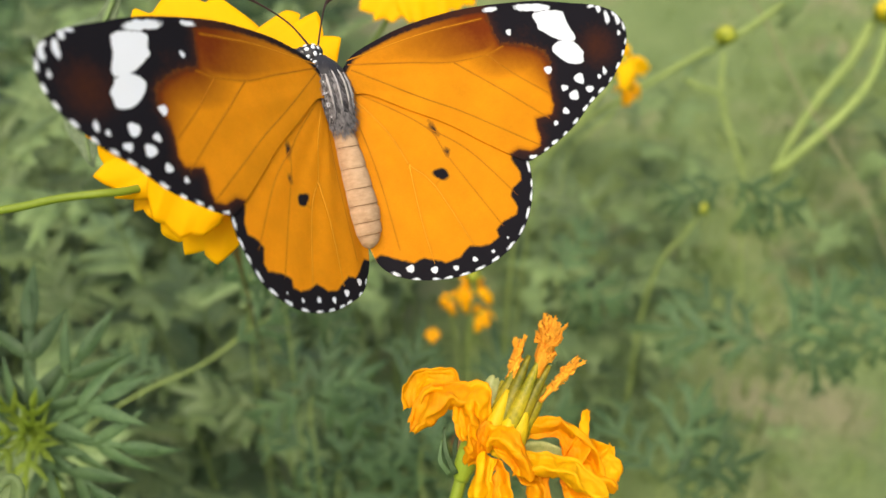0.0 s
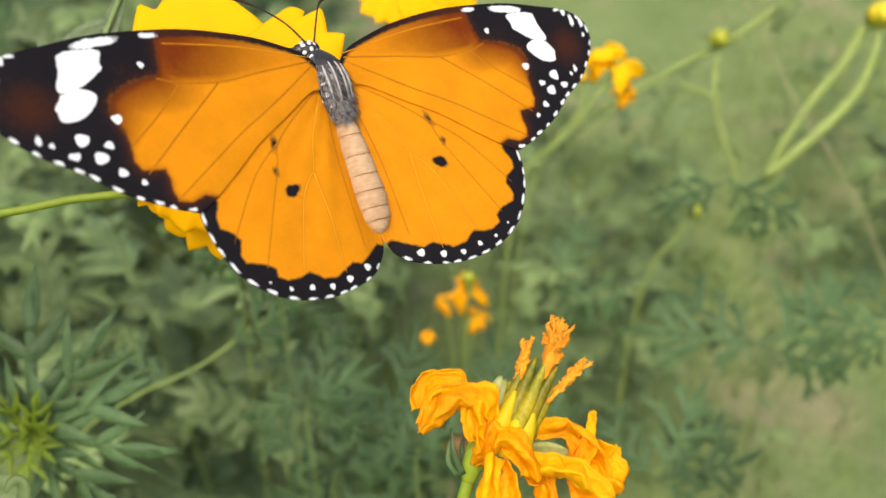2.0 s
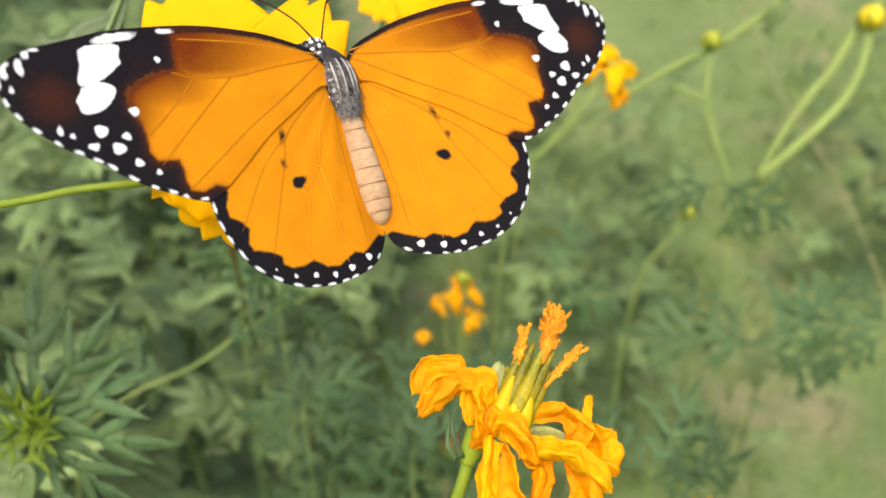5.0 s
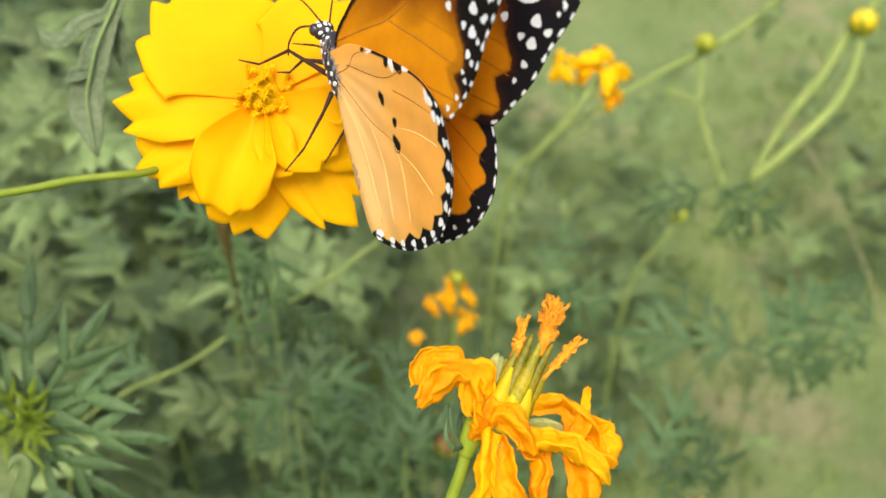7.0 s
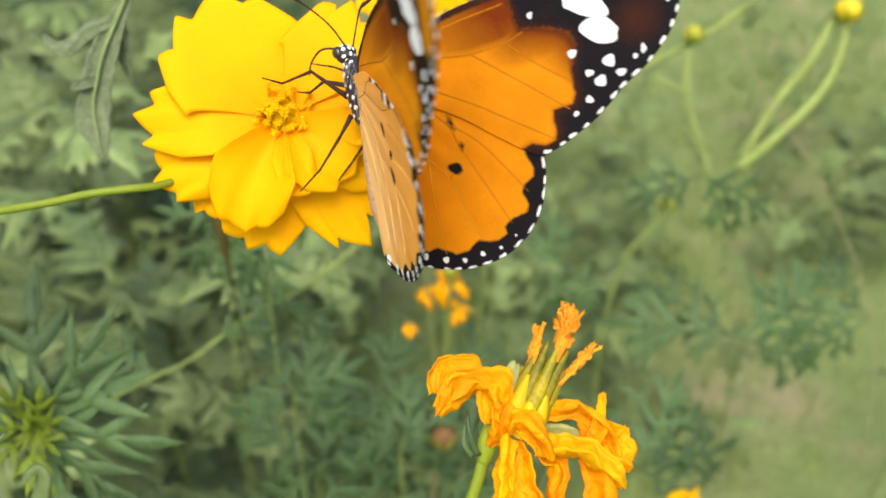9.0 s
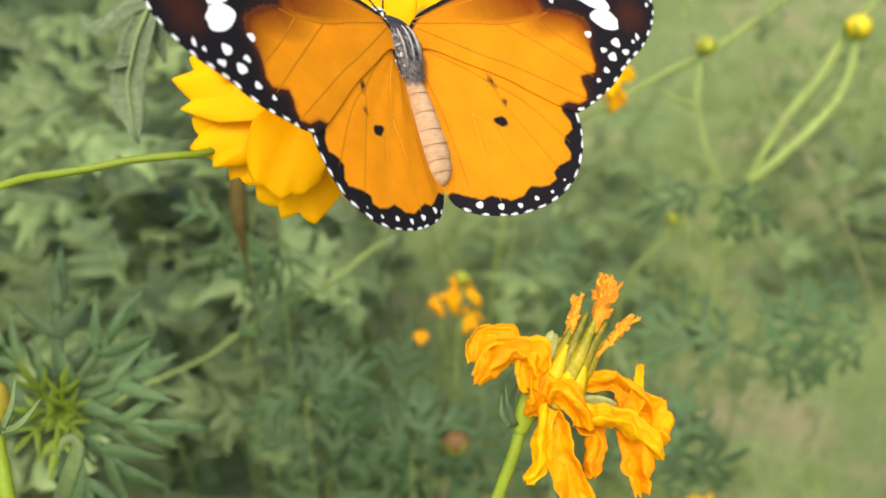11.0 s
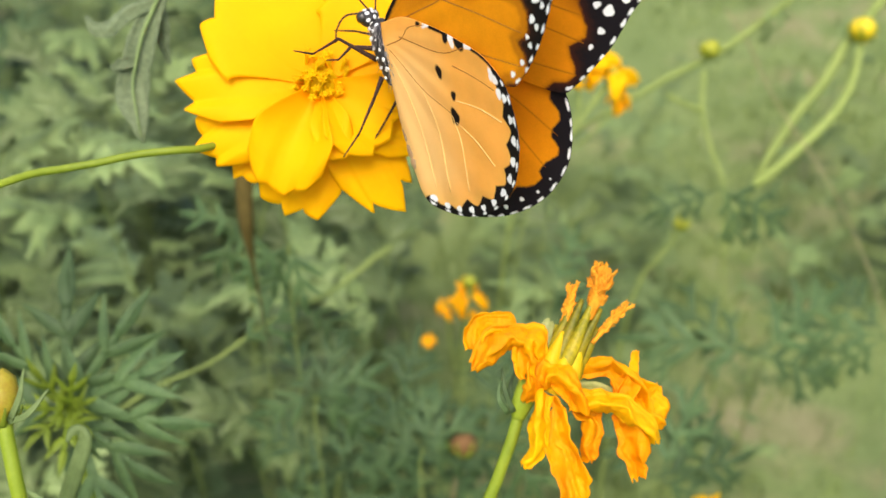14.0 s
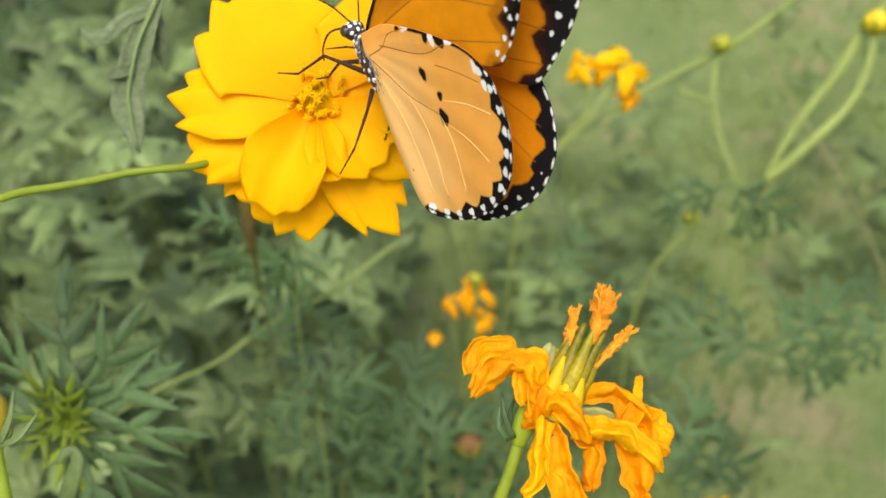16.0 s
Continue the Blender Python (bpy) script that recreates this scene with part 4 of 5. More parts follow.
# ---------------------------------------------------------------- leaves near the lens
def build_near_leaves():
    def holder(name, label, at):
        foot = foot_of(at)
        return thing(name, turned(*foot), label, "plant", "plants of the flower bed"), foot

    plant, foot = holder("cosmos_plant", "young cosmos shoot with a rosette of bright green cut leaves", (-80.7, -41.5, -239.8))
    g = Geo()
    tube(g, offset(stalk([(-75.6, -29.5, -219), (-77.4, -35.5, -229), (-80.7, -43.5, -242.6)]), foot), [1.0, 1.3, 2.0], 30, 8)
    part("stem", g.mesh("stem", STEM), plant)
    for i, (ang, tip, k, roll) in enumerate([(-8, 0.1, 0.43, 10), (27, 0.0, 0.36, -20), (52, 0.0, 0.38, 15), (90, 0.2, 0.40, 10), (128, 0.1, 0.40, -20), (-40, 0.1, 0.36, 20), (-72, 0.2, 0.38, 0), (180, 0.2, 0.38, 0)]):
        m = Matrix.Translation(Vector(offset((-75.6 + 0.6 * math.cos(i), -29.5 + 0.6 * math.sin(i), -219 + 0.5 * (i % 3)), foot)) * MM) @ pose(0, 0, 0, 0, 0, ang) @ pose(0, 0, 0, roll, -18 + 40 * tip, 0)
        part("leaf", LEAVES_BLUE[i % 4], plant, "", m @ Matrix.Scale(k, 4))
    for i in range(7):
        m = Matrix.Translation(Vector(offset((-75.6, -29.5, -218), foot)) * MM) @ pose(0, 0, 0, 0, 0, 20 + 51 * i) @ pose(0, 0, 0, 20 * math.sin(i * 2), -48 + 6 * (i % 3), 0)
        part("leaf", LEAVES_YOUNG[i % 2], plant, "young yellow-green leaf", m @ Matrix.Scale(0.24 + 0.04 * (i % 3), 4))
    plant, foot = holder("cosmos_plant", "cosmos shoot with a broad drooping grey-green leaf", (-68.9, 30.4, -209.1))
    top = (-45.1, 55.4, -178.4)
    g = Geo()
    tube(g, offset([top, (-43.5, 66, -179), (-70, 80, -200), (-125, 70, -230), *down_to((-125, 70, -230), foot_of((-190, 10, -225)), (-30, 0, 0))], foot), [0.35, 0.35, 0.35, 0.5], 40, 8)
    part("stem", g.mesh("stem", STEM_FAR), plant)
    for pts, w in (([(-45.1, 55.4, -178.4), (-48.5, 49.5, -183), (-50.9, 44.6, -184.5), (-52.9, 39.7, -184.6), (-54, 34.8, -184.7), (-54.8, 29.9, -184.9), (-54.3, 26, -184.9), (-52.8, 20.6, -185)], [0.5, 1.6, 3.0, 4.2, 4.6, 5.0, 3.8, 0.4]),
                   ([(-51.0, 45.6, -184.3), (-55.8, 43.1, -184.0), (-58.7, 40.6, -183.6), (-61.2, 40.6, -183.2), (-62.6, 42.6, -183)], [1.6, 2.4, 2.6, 1.9, 0.5]),
                   ([(-50.6, 46.3, -185.4), (-50.2, 41.3, -187), (-49.4, 35.3, -188.4)], [1.6, 2.6, 0.6]), ([(-54.2, 34.8, -184.4), (-56.4, 34.2, -183.4), (-57.8, 33.2, -182.8)], [1.6, 1.8, 0.9])):
        geo = wilted_ribbon(pts, [1.2 * q for q in w], int(-pts[0][0] * 3) % 17, 0.28, 0.22, 40, 11, 0.16)
        geo.v = [v - foot for v in geo.v]
        part("leaf", geo.mesh("leaf", LEAF_GREY), plant, "broad drooping grey-green leaf lobe")
    rib = Geo()
    tube(rib, offset([(-45.1, 55.4, -178.0), (-48.5, 49.5, -182.5), (-50.9, 44.6, -183.9), (-52.9, 39.7, -184.0), (-54, 34.8, -184.1), (-54.6, 29.9, -184.3), (-53.2, 21.6, -184.6)], foot), [0.5, 0.4, 0.3, 0.15], 40, 6)
    part("midrib", rib.mesh("midrib", LEAF_PALE), plant, "pale midrib")
    def spray(label, hub, leaves, meshes, r=0.6):
        plant, foot = holder("cosmos_plant", label, (hub[0], hub[1] - 20, hub[2] - 10))
        g = Geo()
        tube(g, offset(stalk([hub, (hub[0] - 1, hub[1] - 8, hub[2] - 5), (hub[0], hub[1] - 20, hub[2] - 12)]), foot), [r * 0.5, r * 0.25, r * 0.2], 40, 6)
        part("stem", g.mesh("stem", STEM_FAR), plant)
        for i, (ang, tip, k) in enumerate(leaves):
            m = Matrix.Translation(Vector(offset((hub[0] + 0.8 * math.cos(i * 2), hub[1] + 0.8 * math.sin(i * 2), hub[2] + i % 3), foot)) * MM) @ pose(0, 0, 0, 0, 0, ang) @ pose(0, 0, 0, 18 * math.sin(i * 3.1), tip, 0)
            part("leaf", meshes[i % len(meshes)], plant, "", m @ Matrix.Scale(k, 4))

    grey = "slender cosmos plant with feathery grey-green leaves over the lawn"
    spray(grey, (162.2, -34.8, -518.1), [(-18, 10, 0.6), (172, 5, 0.75), (145, 20, 0.6), (32, 10, 0.65)], LEAVES_FINE)
    spray(grey, (86.7, -75.5, -400.6), [(62, 10, 0.5), (8, 10, 0.5), (130, 20, 0.4), (35, 25, 0.45), (-30, 10, 0.4)], LEAVES_FINE)
    spray("pale leaf sprig at a node of a long green stem", (148.1, 115.3, -458.3), [(-30, 20, 0.22), (8, 15, 0.3), (-62, 25, 0.2)], LEAVES_PALE, 0.3)
    spray("pale leaf sprig over the lawn", (212.3, 58.7, -530.3), [(-20, 10, 0.3), (-48, 15, 0.3), (-80, 20, 0.24)], LEAVES_PALE, 0.4)
    spray(grey, (134.4, 42.6, -476.6), [(-28, 10, 0.5), (-60, 20, 0.4), (200, 15, 0.4)], LEAVES_FINE)
    spray(grey, (243.9, -28.3, -556.3), [(170, 10, 0.7), (120, 20, 0.5), (215, 20, 0.5)], LEAVES_FINE)
    spray(grey, (57.3, -2.1, -479.3), [(-25, 10, 0.45), (-60, 20, 0.4), (60, 20, 0.4)], LEAVES_FINE)
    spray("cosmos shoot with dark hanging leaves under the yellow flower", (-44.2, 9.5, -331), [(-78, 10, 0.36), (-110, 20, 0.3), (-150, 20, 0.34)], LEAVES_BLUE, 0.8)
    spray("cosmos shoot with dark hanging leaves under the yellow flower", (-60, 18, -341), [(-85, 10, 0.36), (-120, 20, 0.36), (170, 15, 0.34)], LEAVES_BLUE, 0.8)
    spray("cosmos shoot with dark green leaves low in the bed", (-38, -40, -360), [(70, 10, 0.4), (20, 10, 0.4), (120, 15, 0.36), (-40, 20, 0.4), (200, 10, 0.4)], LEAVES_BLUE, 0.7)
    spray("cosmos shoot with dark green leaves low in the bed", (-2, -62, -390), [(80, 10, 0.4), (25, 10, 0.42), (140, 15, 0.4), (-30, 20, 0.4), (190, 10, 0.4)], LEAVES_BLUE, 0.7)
    for hub, turn in (((-14, -60, -430), 0), ((6, -78, -420), 40), ((-34, -74, -410), 80), ((30, -66, -445), 20)):
        spray("young cosmos shoot with dull green cut leaves", hub, [(turn + 72 * i, 8 + 6 * (i % 3), 0.45 + 0.06 * (i % 2)) for i in range(5)], LEAVES_FINE, 0.6)
    plant, foot = holder("leaning_stem", "thin yellow-green cosmos stem leaning through the bed", (-130, -70, -350))
    g = Geo()
    tube(g, offset([(-14, 14, -428), (-19.9, 9.6, -420.5), (-36.3, -4.3, -401.2), (-53.5, -14.9, -351.8), (-67.6, -26.4, -332.4), (-84, -34.1, -323), (-104, -47.4, -333.6), *down_to((-104, -47.4, -333.6), foot, (-8, -5, -4))], foot), [1.0, 1.0, 0.5, 0.4, 0.35, 0.3, 0.3], 60, 8)
    part("stem", g.mesh("stem", STEM_FAR), plant, "thin yellow-green stem")
    for at, ang, k in (((-53.5, -14.9, -351.8), 95, 0.3), ((-62, -22, -340), 30, 0.3), ((-75, -30, -328), 160, 0.3), ((-45, -9, -376), -40, 0.32)):
        part("leaf", LEAVES_FINE[0], plant, "", Matrix.Translation(Vector(offset(at, foot)) * MM) @ pose(0, 0, 0, 0, 0, ang) @ pose(0, 0, 0, 20, 10, 0) @ Matrix.Scale(k, 4))
    plant, foot = holder("curled_shoot", "young shoot with a curled pale green leaf", (-69.1, -43.6, -170.1))
    g = Geo()
    tube(g, offset(stalk([(-60.4, -41.5, -165.5), (-62, -45, -168), (-66, -52, -174)]), foot), [0.6, 0.9, 1.8], 30, 8)
    part("stem", g.mesh("stem", STEM), plant)
    for pts, w in (([(-60.8, -42.6, -166), (-58.9, -38.4, -163.5), (-55.6, -32.6, -158), (-53.8, -28.2, -156.2), (-54.3, -26.4, -155.8), (-55.6, -26.6, -155.6), (-56.2, -28, -155.6)], [1.6, 2.6, 2.8, 2.2, 1.6, 1.2, 0.4]),
                   ([(-61, -43, -166), (-63, -39, -166), (-66, -37, -167)], [0.7, 1.4, 0.3])):
        geo = wilted_ribbon(pts, w, 5, 0.08, 0.25, 26, 5, 0.25)
        geo.v = [v - foot for v in geo.v]
        part("leaf", geo.mesh("leaf", LEAF_PALE), plant, "curled narrow leaf")


# ---------------------------------------------------------------- the butterfly
FORE = [(0, 3.2), (2, 5.0), (5.4, 6.3), (9.1, 7.35), (13.8, 8.1), (18.3, 8.45), (23.8, 8.4), (28.5, 8.1), (33, 7.3), (37, 6.5), (39.6, 5.4), (41, 3.8), (41.1, 1.8),
        (40.1, -0.4), (38.4, -2.4), (36, -4.4), (33.1, -6.1), (30.7, -7.9), (28.7, -9.2), (25.8, -10.6), (23.1, -11.6), (21, -11.7), (16.3, -8.6), (11.9, -5.4), (7, -2.6), (2.6, 0), (0, 0.6)]
HIND = [(0, 3.0), (4.5, 2.7), (9.4, 0.6), (14, -1.9), (18.2, -4.6), (20.4, -7.2), (21.6, -10), (21.7, -13.4), (21, -16.3), (19.7, -18.9), (17.9, -20.9), (15.2, -22.6),
        (12, -23.6), (8.4, -23.9), (5, -23.5), (2.2, -22.7), (0.1, -21.4), (-1.3, -19.2), (-2.0, -14), (-1.8, -8), (-1.0, -3), (-0.6, 0.8)]
FORE_DARK = [(20.2, 9.5), (20.7, 6.9), (21, 5), (21.6, 3.2), (23.6, 2.9), (26.3, 2.0), (27.5, 1.2), (28, 0), (27.7, -1.3), (27.3, -2.6), (27.2, -4.2), (27.3, -5.6), (26.7, -6.7), (25.2, -6.8), (24.2, -6.9),
             (24, -8.2), (24.2, -9.3), (23.8, -10.4), (22.4, -10.8), (20.6, -10.2), (19.3, -10.6), (18, -11.8), (20, -16), (45, -16), (45, 11)]
# the white bar: two joined patches across the dark tip
FORE_BAR = [[(32, 6.2), (30.5, 6.6), (27.5, 6.5), (27.7, 5.1), (27.9, 4.3), (30.3, 2.7), (32.6, 2.2), (32.9, 2.9), (32.3, 4.4)],
            [(32.7, 2.0), (30.9, 2.5), (29.2, 1.9), (29.4, 0.8), (31.2, -0.6), (33.2, -0.8), (33.5, 0.2), (33.7, 0.6)]]
FORE_OCHRE = [(35.2, 6.2), (34.6, 2.5), (34.4, -0.6), (36.3, -1.9), (38.6, -0.9), (39.8, 1.2), (39.9, 3.4), (38.4, 5.2)]
FORE_SPOTS = [(27.9, 7.3, 2.5, 0.48, 0.99, -0.12), (21.5, 7.85, 1.0, 0.3), (23.3, 4.6, 0.35, 0.4), (27.7, -1.0, 0.55, 0.5), (32, -2.8, 0.72, 0.68), (29.4, -3.65, 0.5, 0.4), (33.2, -4.4, 0.6, 0.4), (30.6, -4.85, 0.74, 0.62),
              (28.8, -6.6, 0.5, 0.44), (26.9, -7.9, 0.32, 0.32), (36.2, -2.35, 0.28, 0.55), (35.1, -3, 0.26, 0.28), (37.6, 5.9, 0.35, 0.48), (38.6, 4.6, 0.4, 0.85), (40.2, 4.1, 0.33, 0.75), (39.9, 2.3, 0.25, 0.35), (36.6, 6.4, 0.5, 0.22)]
HIND_INNER = [(20.6, -8.6), (19.3, -11.2), (20.1, -12.9), (20, -14), (18.6, -14.8), (18, -15.7), (18.6, -17.2), (18.2, -18.1), (16.2, -18.6), (14.9, -19.4), (15, -20.3), (13.8, -20.9), (12.3, -20.9), (10.8, -20.5),
              (9.2, -21.6), (7.4, -21.8), (6.2, -21.3), (4.6, -20.6), (3.2, -20.9), (1.6, -20.1), (-0.4, -19), (-3, -20), (-3, -27), (26, -27), (26, -8.6)]
FORE_VEINS = [[(1, 3.9), (8.8, 2.9), (14.2, 2.1), (19.4, 2.3), (22, 3)], [(14.7, 2), (18, -0.6), (21.3, -3.2), (26.2, -7.2)], [(1.3, 3.2), (8.7, -1.2), (13.7, -3.9), (18, -6.6), (24, -10.4)],
              [(19.4, 2.3), (23, -1), (27, -4)], [(1, 4.4), (11, 6.1), (20, 6.9)]]
UNDER_BROWN = [[(0, 0), (3, 0.2), (5, 1.2), (8.6, 0.8)], [(2.6, 0.5), (10.2, -3), (15.5, -3.4)], [(12.2, -5), (15.8, -7), (19.2, -9.2)], [(0.2, -0.6), (4.5, -6.6), (9.4, -10.6)]]
UNDER_PALE = [[(4.5, -6.6), (5.6, -12), (4.6, -20.4)], [(9.4, -10.8), (9.8, -15), (8.6, -20.6)], [(11, -9.2), (15.2, -10.8), (19.0, -13)], [(9.9, -11.8), (13, -14.6), (15.4, -18)], [(0, -1.5), (1.9, -10), (1.8, -19.6)]]
HIND_VEINS = [[(0.4, 0.6), (3.9, -4.7), (5.7, -9.3)], [(5.7, -9.3), (8.3, -12.4), (11.6, -20.8)], [(5.7, -9.3), (5.5, -15.2), (5.8, -21.6)], [(0.6, 1), (8.8, -5), (10.9, -9.2), (16, -19.2)],
              [(8.8, -5), (13.8, -9), (19, -15.8)], [(0.6, 1.6), (10.4, -2.2), (19.4, -9)], [(0.2, 0), (1.5, -9), (1.9, -19)], [(9.4, -11.6), (8.3, -12.4)]]


def to_line(p, line):
    """Distances from points to a polyline, and how far along it the nearest places lie."""
    line = np.asarray(line, float)
    best, where, run = np.full(len(p), 1e9), np.zeros(len(p)), 0.0
    for a, b in zip(line[:-1], line[1:]):
        d = b - a
        size = np.hypot(*d)
        u = np.clip(((p - a) @ d) / (size * size + 1e-9), 0, 1)
        dist = np.hypot(*(p - a - u[:, None] * d).T)
        hit = dist < best
        best, where = np.where(hit, dist, best), np.where(hit, run + u * size, where)
        run += size
    return best, where


def inside(p, ring):
    ring = np.asarray(ring, float)
    odd = np.zeros(len(p), bool)
    for a, b in zip(ring, np.roll(ring, -1, axis=0)):
        cross = (a[1] > p[:, 1]) != (b[1] > p[:, 1])
        odd ^= cross & (p[:, 0] < (b[0] - a[0]) * (p[:, 1] - a[1]) / (b[1] - a[1] + 1e-12) + a[0])
    return odd


def field(p, ring):
    """Distance from a closed outline, below nought inside it."""
    d, _ = to_line(p, list(ring) + [ring[0]])
    return np.where(inside(p, ring), -d, d)


def spots(p, rows, power=0.0):
    best = np.full(len(p), 9.0)
    for x, y, a, b, *way in rows:
        c, s = way or (1.0, 0.0)
        u, v = p[:, 0] - x, p[:, 1] - y
        k = power or (2.6 if max(a, b) > 1.6 else 2.2)
        wob = 1 + 0.10 * np.sin(3 * np.arctan2(v, u) + x * 5.1 + y * 2.7)
        d = ((np.abs((u * c + v * s) / (a * wob)) ** k + np.abs((v * c - u * s) / (b * wob)) ** k) ** (1 / k) - 1) * min(a, b)
        best = np.minimum(best, d)
    return best


def along_margin(line, step, inset, a, b, start=0.5):
    """Spots strung along a margin, a little inside it."""
    line = np.asarray(line, float)
    run = np.concatenate([[0], np.cumsum(np.hypot(*np.diff(line, axis=0).T))])
    out, s = [], start
    while s < run[-1]:
        q = np.array([np.interp(s, run, line[:, k]) for k in (0, 1)])
        e = np.array([np.interp(min(s + 0.3, run[-1]), run, line[:, k]) - np.interp(max(s - 0.3, 0), run, line[:, k]) for k in (0, 1)])
        e /= np.hypot(*e) + 1e-9
        normal = np.array([e[1], -e[0]])
        jitter = 0.12 * math.sin(s * 7.1)
        out.append((*(q + normal * (inset + jitter * 0.5)), a * (1 + jitter), b, *e))
        s += step * (1 + 0.22 * math.sin(s * 2.3))
    return out


def wing_plate(which, side, mats, z_shift):
    """A wing as a thin double sheet; each side carries its own pattern."""
    ring = np.asarray(FORE if which == "fore" else HIND, float)
    closed = curve(np.vstack([ring, ring[:1]]), 331)[:-1]
    m, rings = len(closed), 64
    hub = np.array([21.0, -0.8]) if which == "fore" else np.array([9.5, -10.8])
    rho = np.linspace(0, 1, rings + 1)[1:] ** 0.8
    flat = np.vstack([hub[None], (hub + rho[:, None, None] * (closed - hub)[None]).reshape(-1, 2)])
    faces = [(0, 1 + j, 1 + (j + 1) % m) for j in range(m)]
    faces += [(1 + i * m + j, 1 + (i + 1) * m + j, 1 + (i + 1) * m + (j + 1) % m, 1 + i * m + (j + 1) % m) for i in range(rings - 1) for j in range(m)]
    s, f = flat.T
    reach = np.hypot(s, f - 2)
    ray = np.arctan2(f - 2, s + 1.5)
    z = 0.05 * np.sin(ray * 26) * np.clip(reach / 12, 0, 1) - 0.0009 * s ** 2 + z_shift
    if which == "hind":
        z += -0.5 * np.exp(-((s + 0.6) / 2.2) ** 2)
    edge_d, edge_s = to_line(flat, np.vstack([closed, closed[:1]]))
    veins, _ = np.min([to_line(flat, curve(v, 20))[0] for v in (FORE_VEINS if which == "fore" else HIND_VEINS)], axis=0), 0
    fields = {}
    if which == "fore":
        region = field(flat, FORE_DARK)
        near_oval = np.exp(-((s - 26.5) / 3.2) ** 2 - ((f - 0.6) / 3.0) ** 2)
        soft = 0.38 + 1.3 * near_oval + 0.35 * np.clip((f - 2) / 1.5, 0, 1)
        costa, _ = to_line(flat, curve(FORE[:12], 60))
        rim = (costa - 0.6 - 0.35 * np.clip(s / 20, 0, 1)) / 0.4
        margin = curve(FORE[10:22], 80)
        bar = np.minimum(field(flat, curve(FORE_BAR[0] + FORE_BAR[0][:1], 60)), field(flat, curve(FORE_BAR[1] + FORE_BAR[1][:1], 60)))
        white = np.minimum(np.minimum(bar, spots(flat, FORE_SPOTS)), spots(flat, along_margin(margin, 2.0, 0.18, 0.5, 0.22)))
        vein_f = np.interp(s, [0, 1, 8.8, 14.2, 19.4, 22, 26], [3.9, 3.8, 2.9, 2.1, 2.3, 3.0, 3.2])
        cell = np.clip((f - vein_f + 0.5) / 1.3, 0, 1) * (0.06 + 0.78 * np.clip((s - 2) / 17, 0, 1) ** 1.3 + 0.22 * np.clip((f - vein_f) / 4, 0, 1))
        out = np.clip((f + 4.5) / 4.5, 0, 1)
        rust = np.maximum(cell, np.clip(1 - region / (0.7 + 5.2 * out), 0, 1) ** 1.15 * (0.45 + 0.55 * out))
        rust = np.clip(rust + 0.14 * np.clip((6 - reach) / 6, 0, 1), 0, 1)
        tip = 0.95 * np.exp(-((s - 36) / 3.4) ** 2 - ((f - 1.0) / 3.0) ** 2) + 0.4 * np.exp(-((s - 25.5) / 2.2) ** 2 - ((f - 4.2) / 1.6) ** 2)
        tone = np.where(region < 0, np.maximum(np.exp(region / 1.1), tip), rust)
        fields["upper"] = (np.minimum(region / soft, rim), white, tone, veins)
        ochre = field(flat, curve(FORE_OCHRE + FORE_OCHRE[:1], 60))
        low_region = np.maximum(region + 1.0, -(ochre + 0.1) * 1.0)
        low_tone = np.where(ochre < 0.3, 0.12, np.where(low_region < 0, np.exp(low_region / 1.1), np.clip(rust * 0.95, 0, 1)))
        fields["under"] = (np.minimum(low_region / (soft + 0.45), rim), np.minimum(white, spots(flat, along_margin(margin, 2.3, 1.2, 0.42, 0.34))), low_tone, veins)
    else:
        margin = curve(HIND[5:17], 110)
        to_margin, run = to_line(flat, margin)
        saw = np.abs(((run + 0.6) / 4.1) % 1 - 0.5) * 2
        marks = spots(flat, [(9.5, -11.2, 1.1, 0.72, 0.93, -0.36)], 1.7)
        faint = spots(flat, [(9.9, -5.5, 0.4, 0.95, 0.94, 0.34), (10.9, -8.7, 0.35, 0.5)])
        dark = np.minimum(np.minimum(field(flat, HIND_INNER) / 0.32, marks / 0.3), faint / 0.5 + 0.1)
        dark = np.where((to_margin < 0.8) & (run > 1), np.minimum(dark, -1), dark)
        fringe = along_margin(margin, 2.15, 0.16, 0.6, 0.2)
        inner = [(2.6, -21.5, 0.5, 0.42), (5.6, -22.35, 0.44, 0.4), (8.4, -22.75, 0.36, 0.34), (11.1, -22.3, 0.34, 0.32), (13.8, -21.9, 0.26, 0.24), (16.2, -20.7, 0.16, 0.16)]
        white = np.minimum(spots(flat, fringe), spots(flat, inner))
        fields["upper"] = (dark, white, np.clip(0.16 - s * 0.05, 0, 0.16) + 0.12 * np.clip((f + 4) / 6, 0, 1), veins)
        under_marks = spots(flat, [(9.1, -5.2, 0.62, 1.0), (10.8, -8.5, 0.5, 0.62), (10.0, -11.1, 0.85, 1.2), (7.3, 1.2, 0.6, 0.34), (12.3, -1.4, 0.6, 0.95), (14.9, -2.7, 1.0, 1.0)], 1.7)
        costal, _ = to_line(flat, curve(HIND[2:7], 60))
        u_band = (1.3 + 1.05 * (1 - saw) ** 1.3) * np.clip(run / 3, 0.6, 1) * np.clip((31 - run) / 4, 0.5, 1)
        u_dark = np.minimum(np.minimum((to_margin - u_band) / 0.25, under_marks / 0.22), (costal - 0.36) / 0.2)
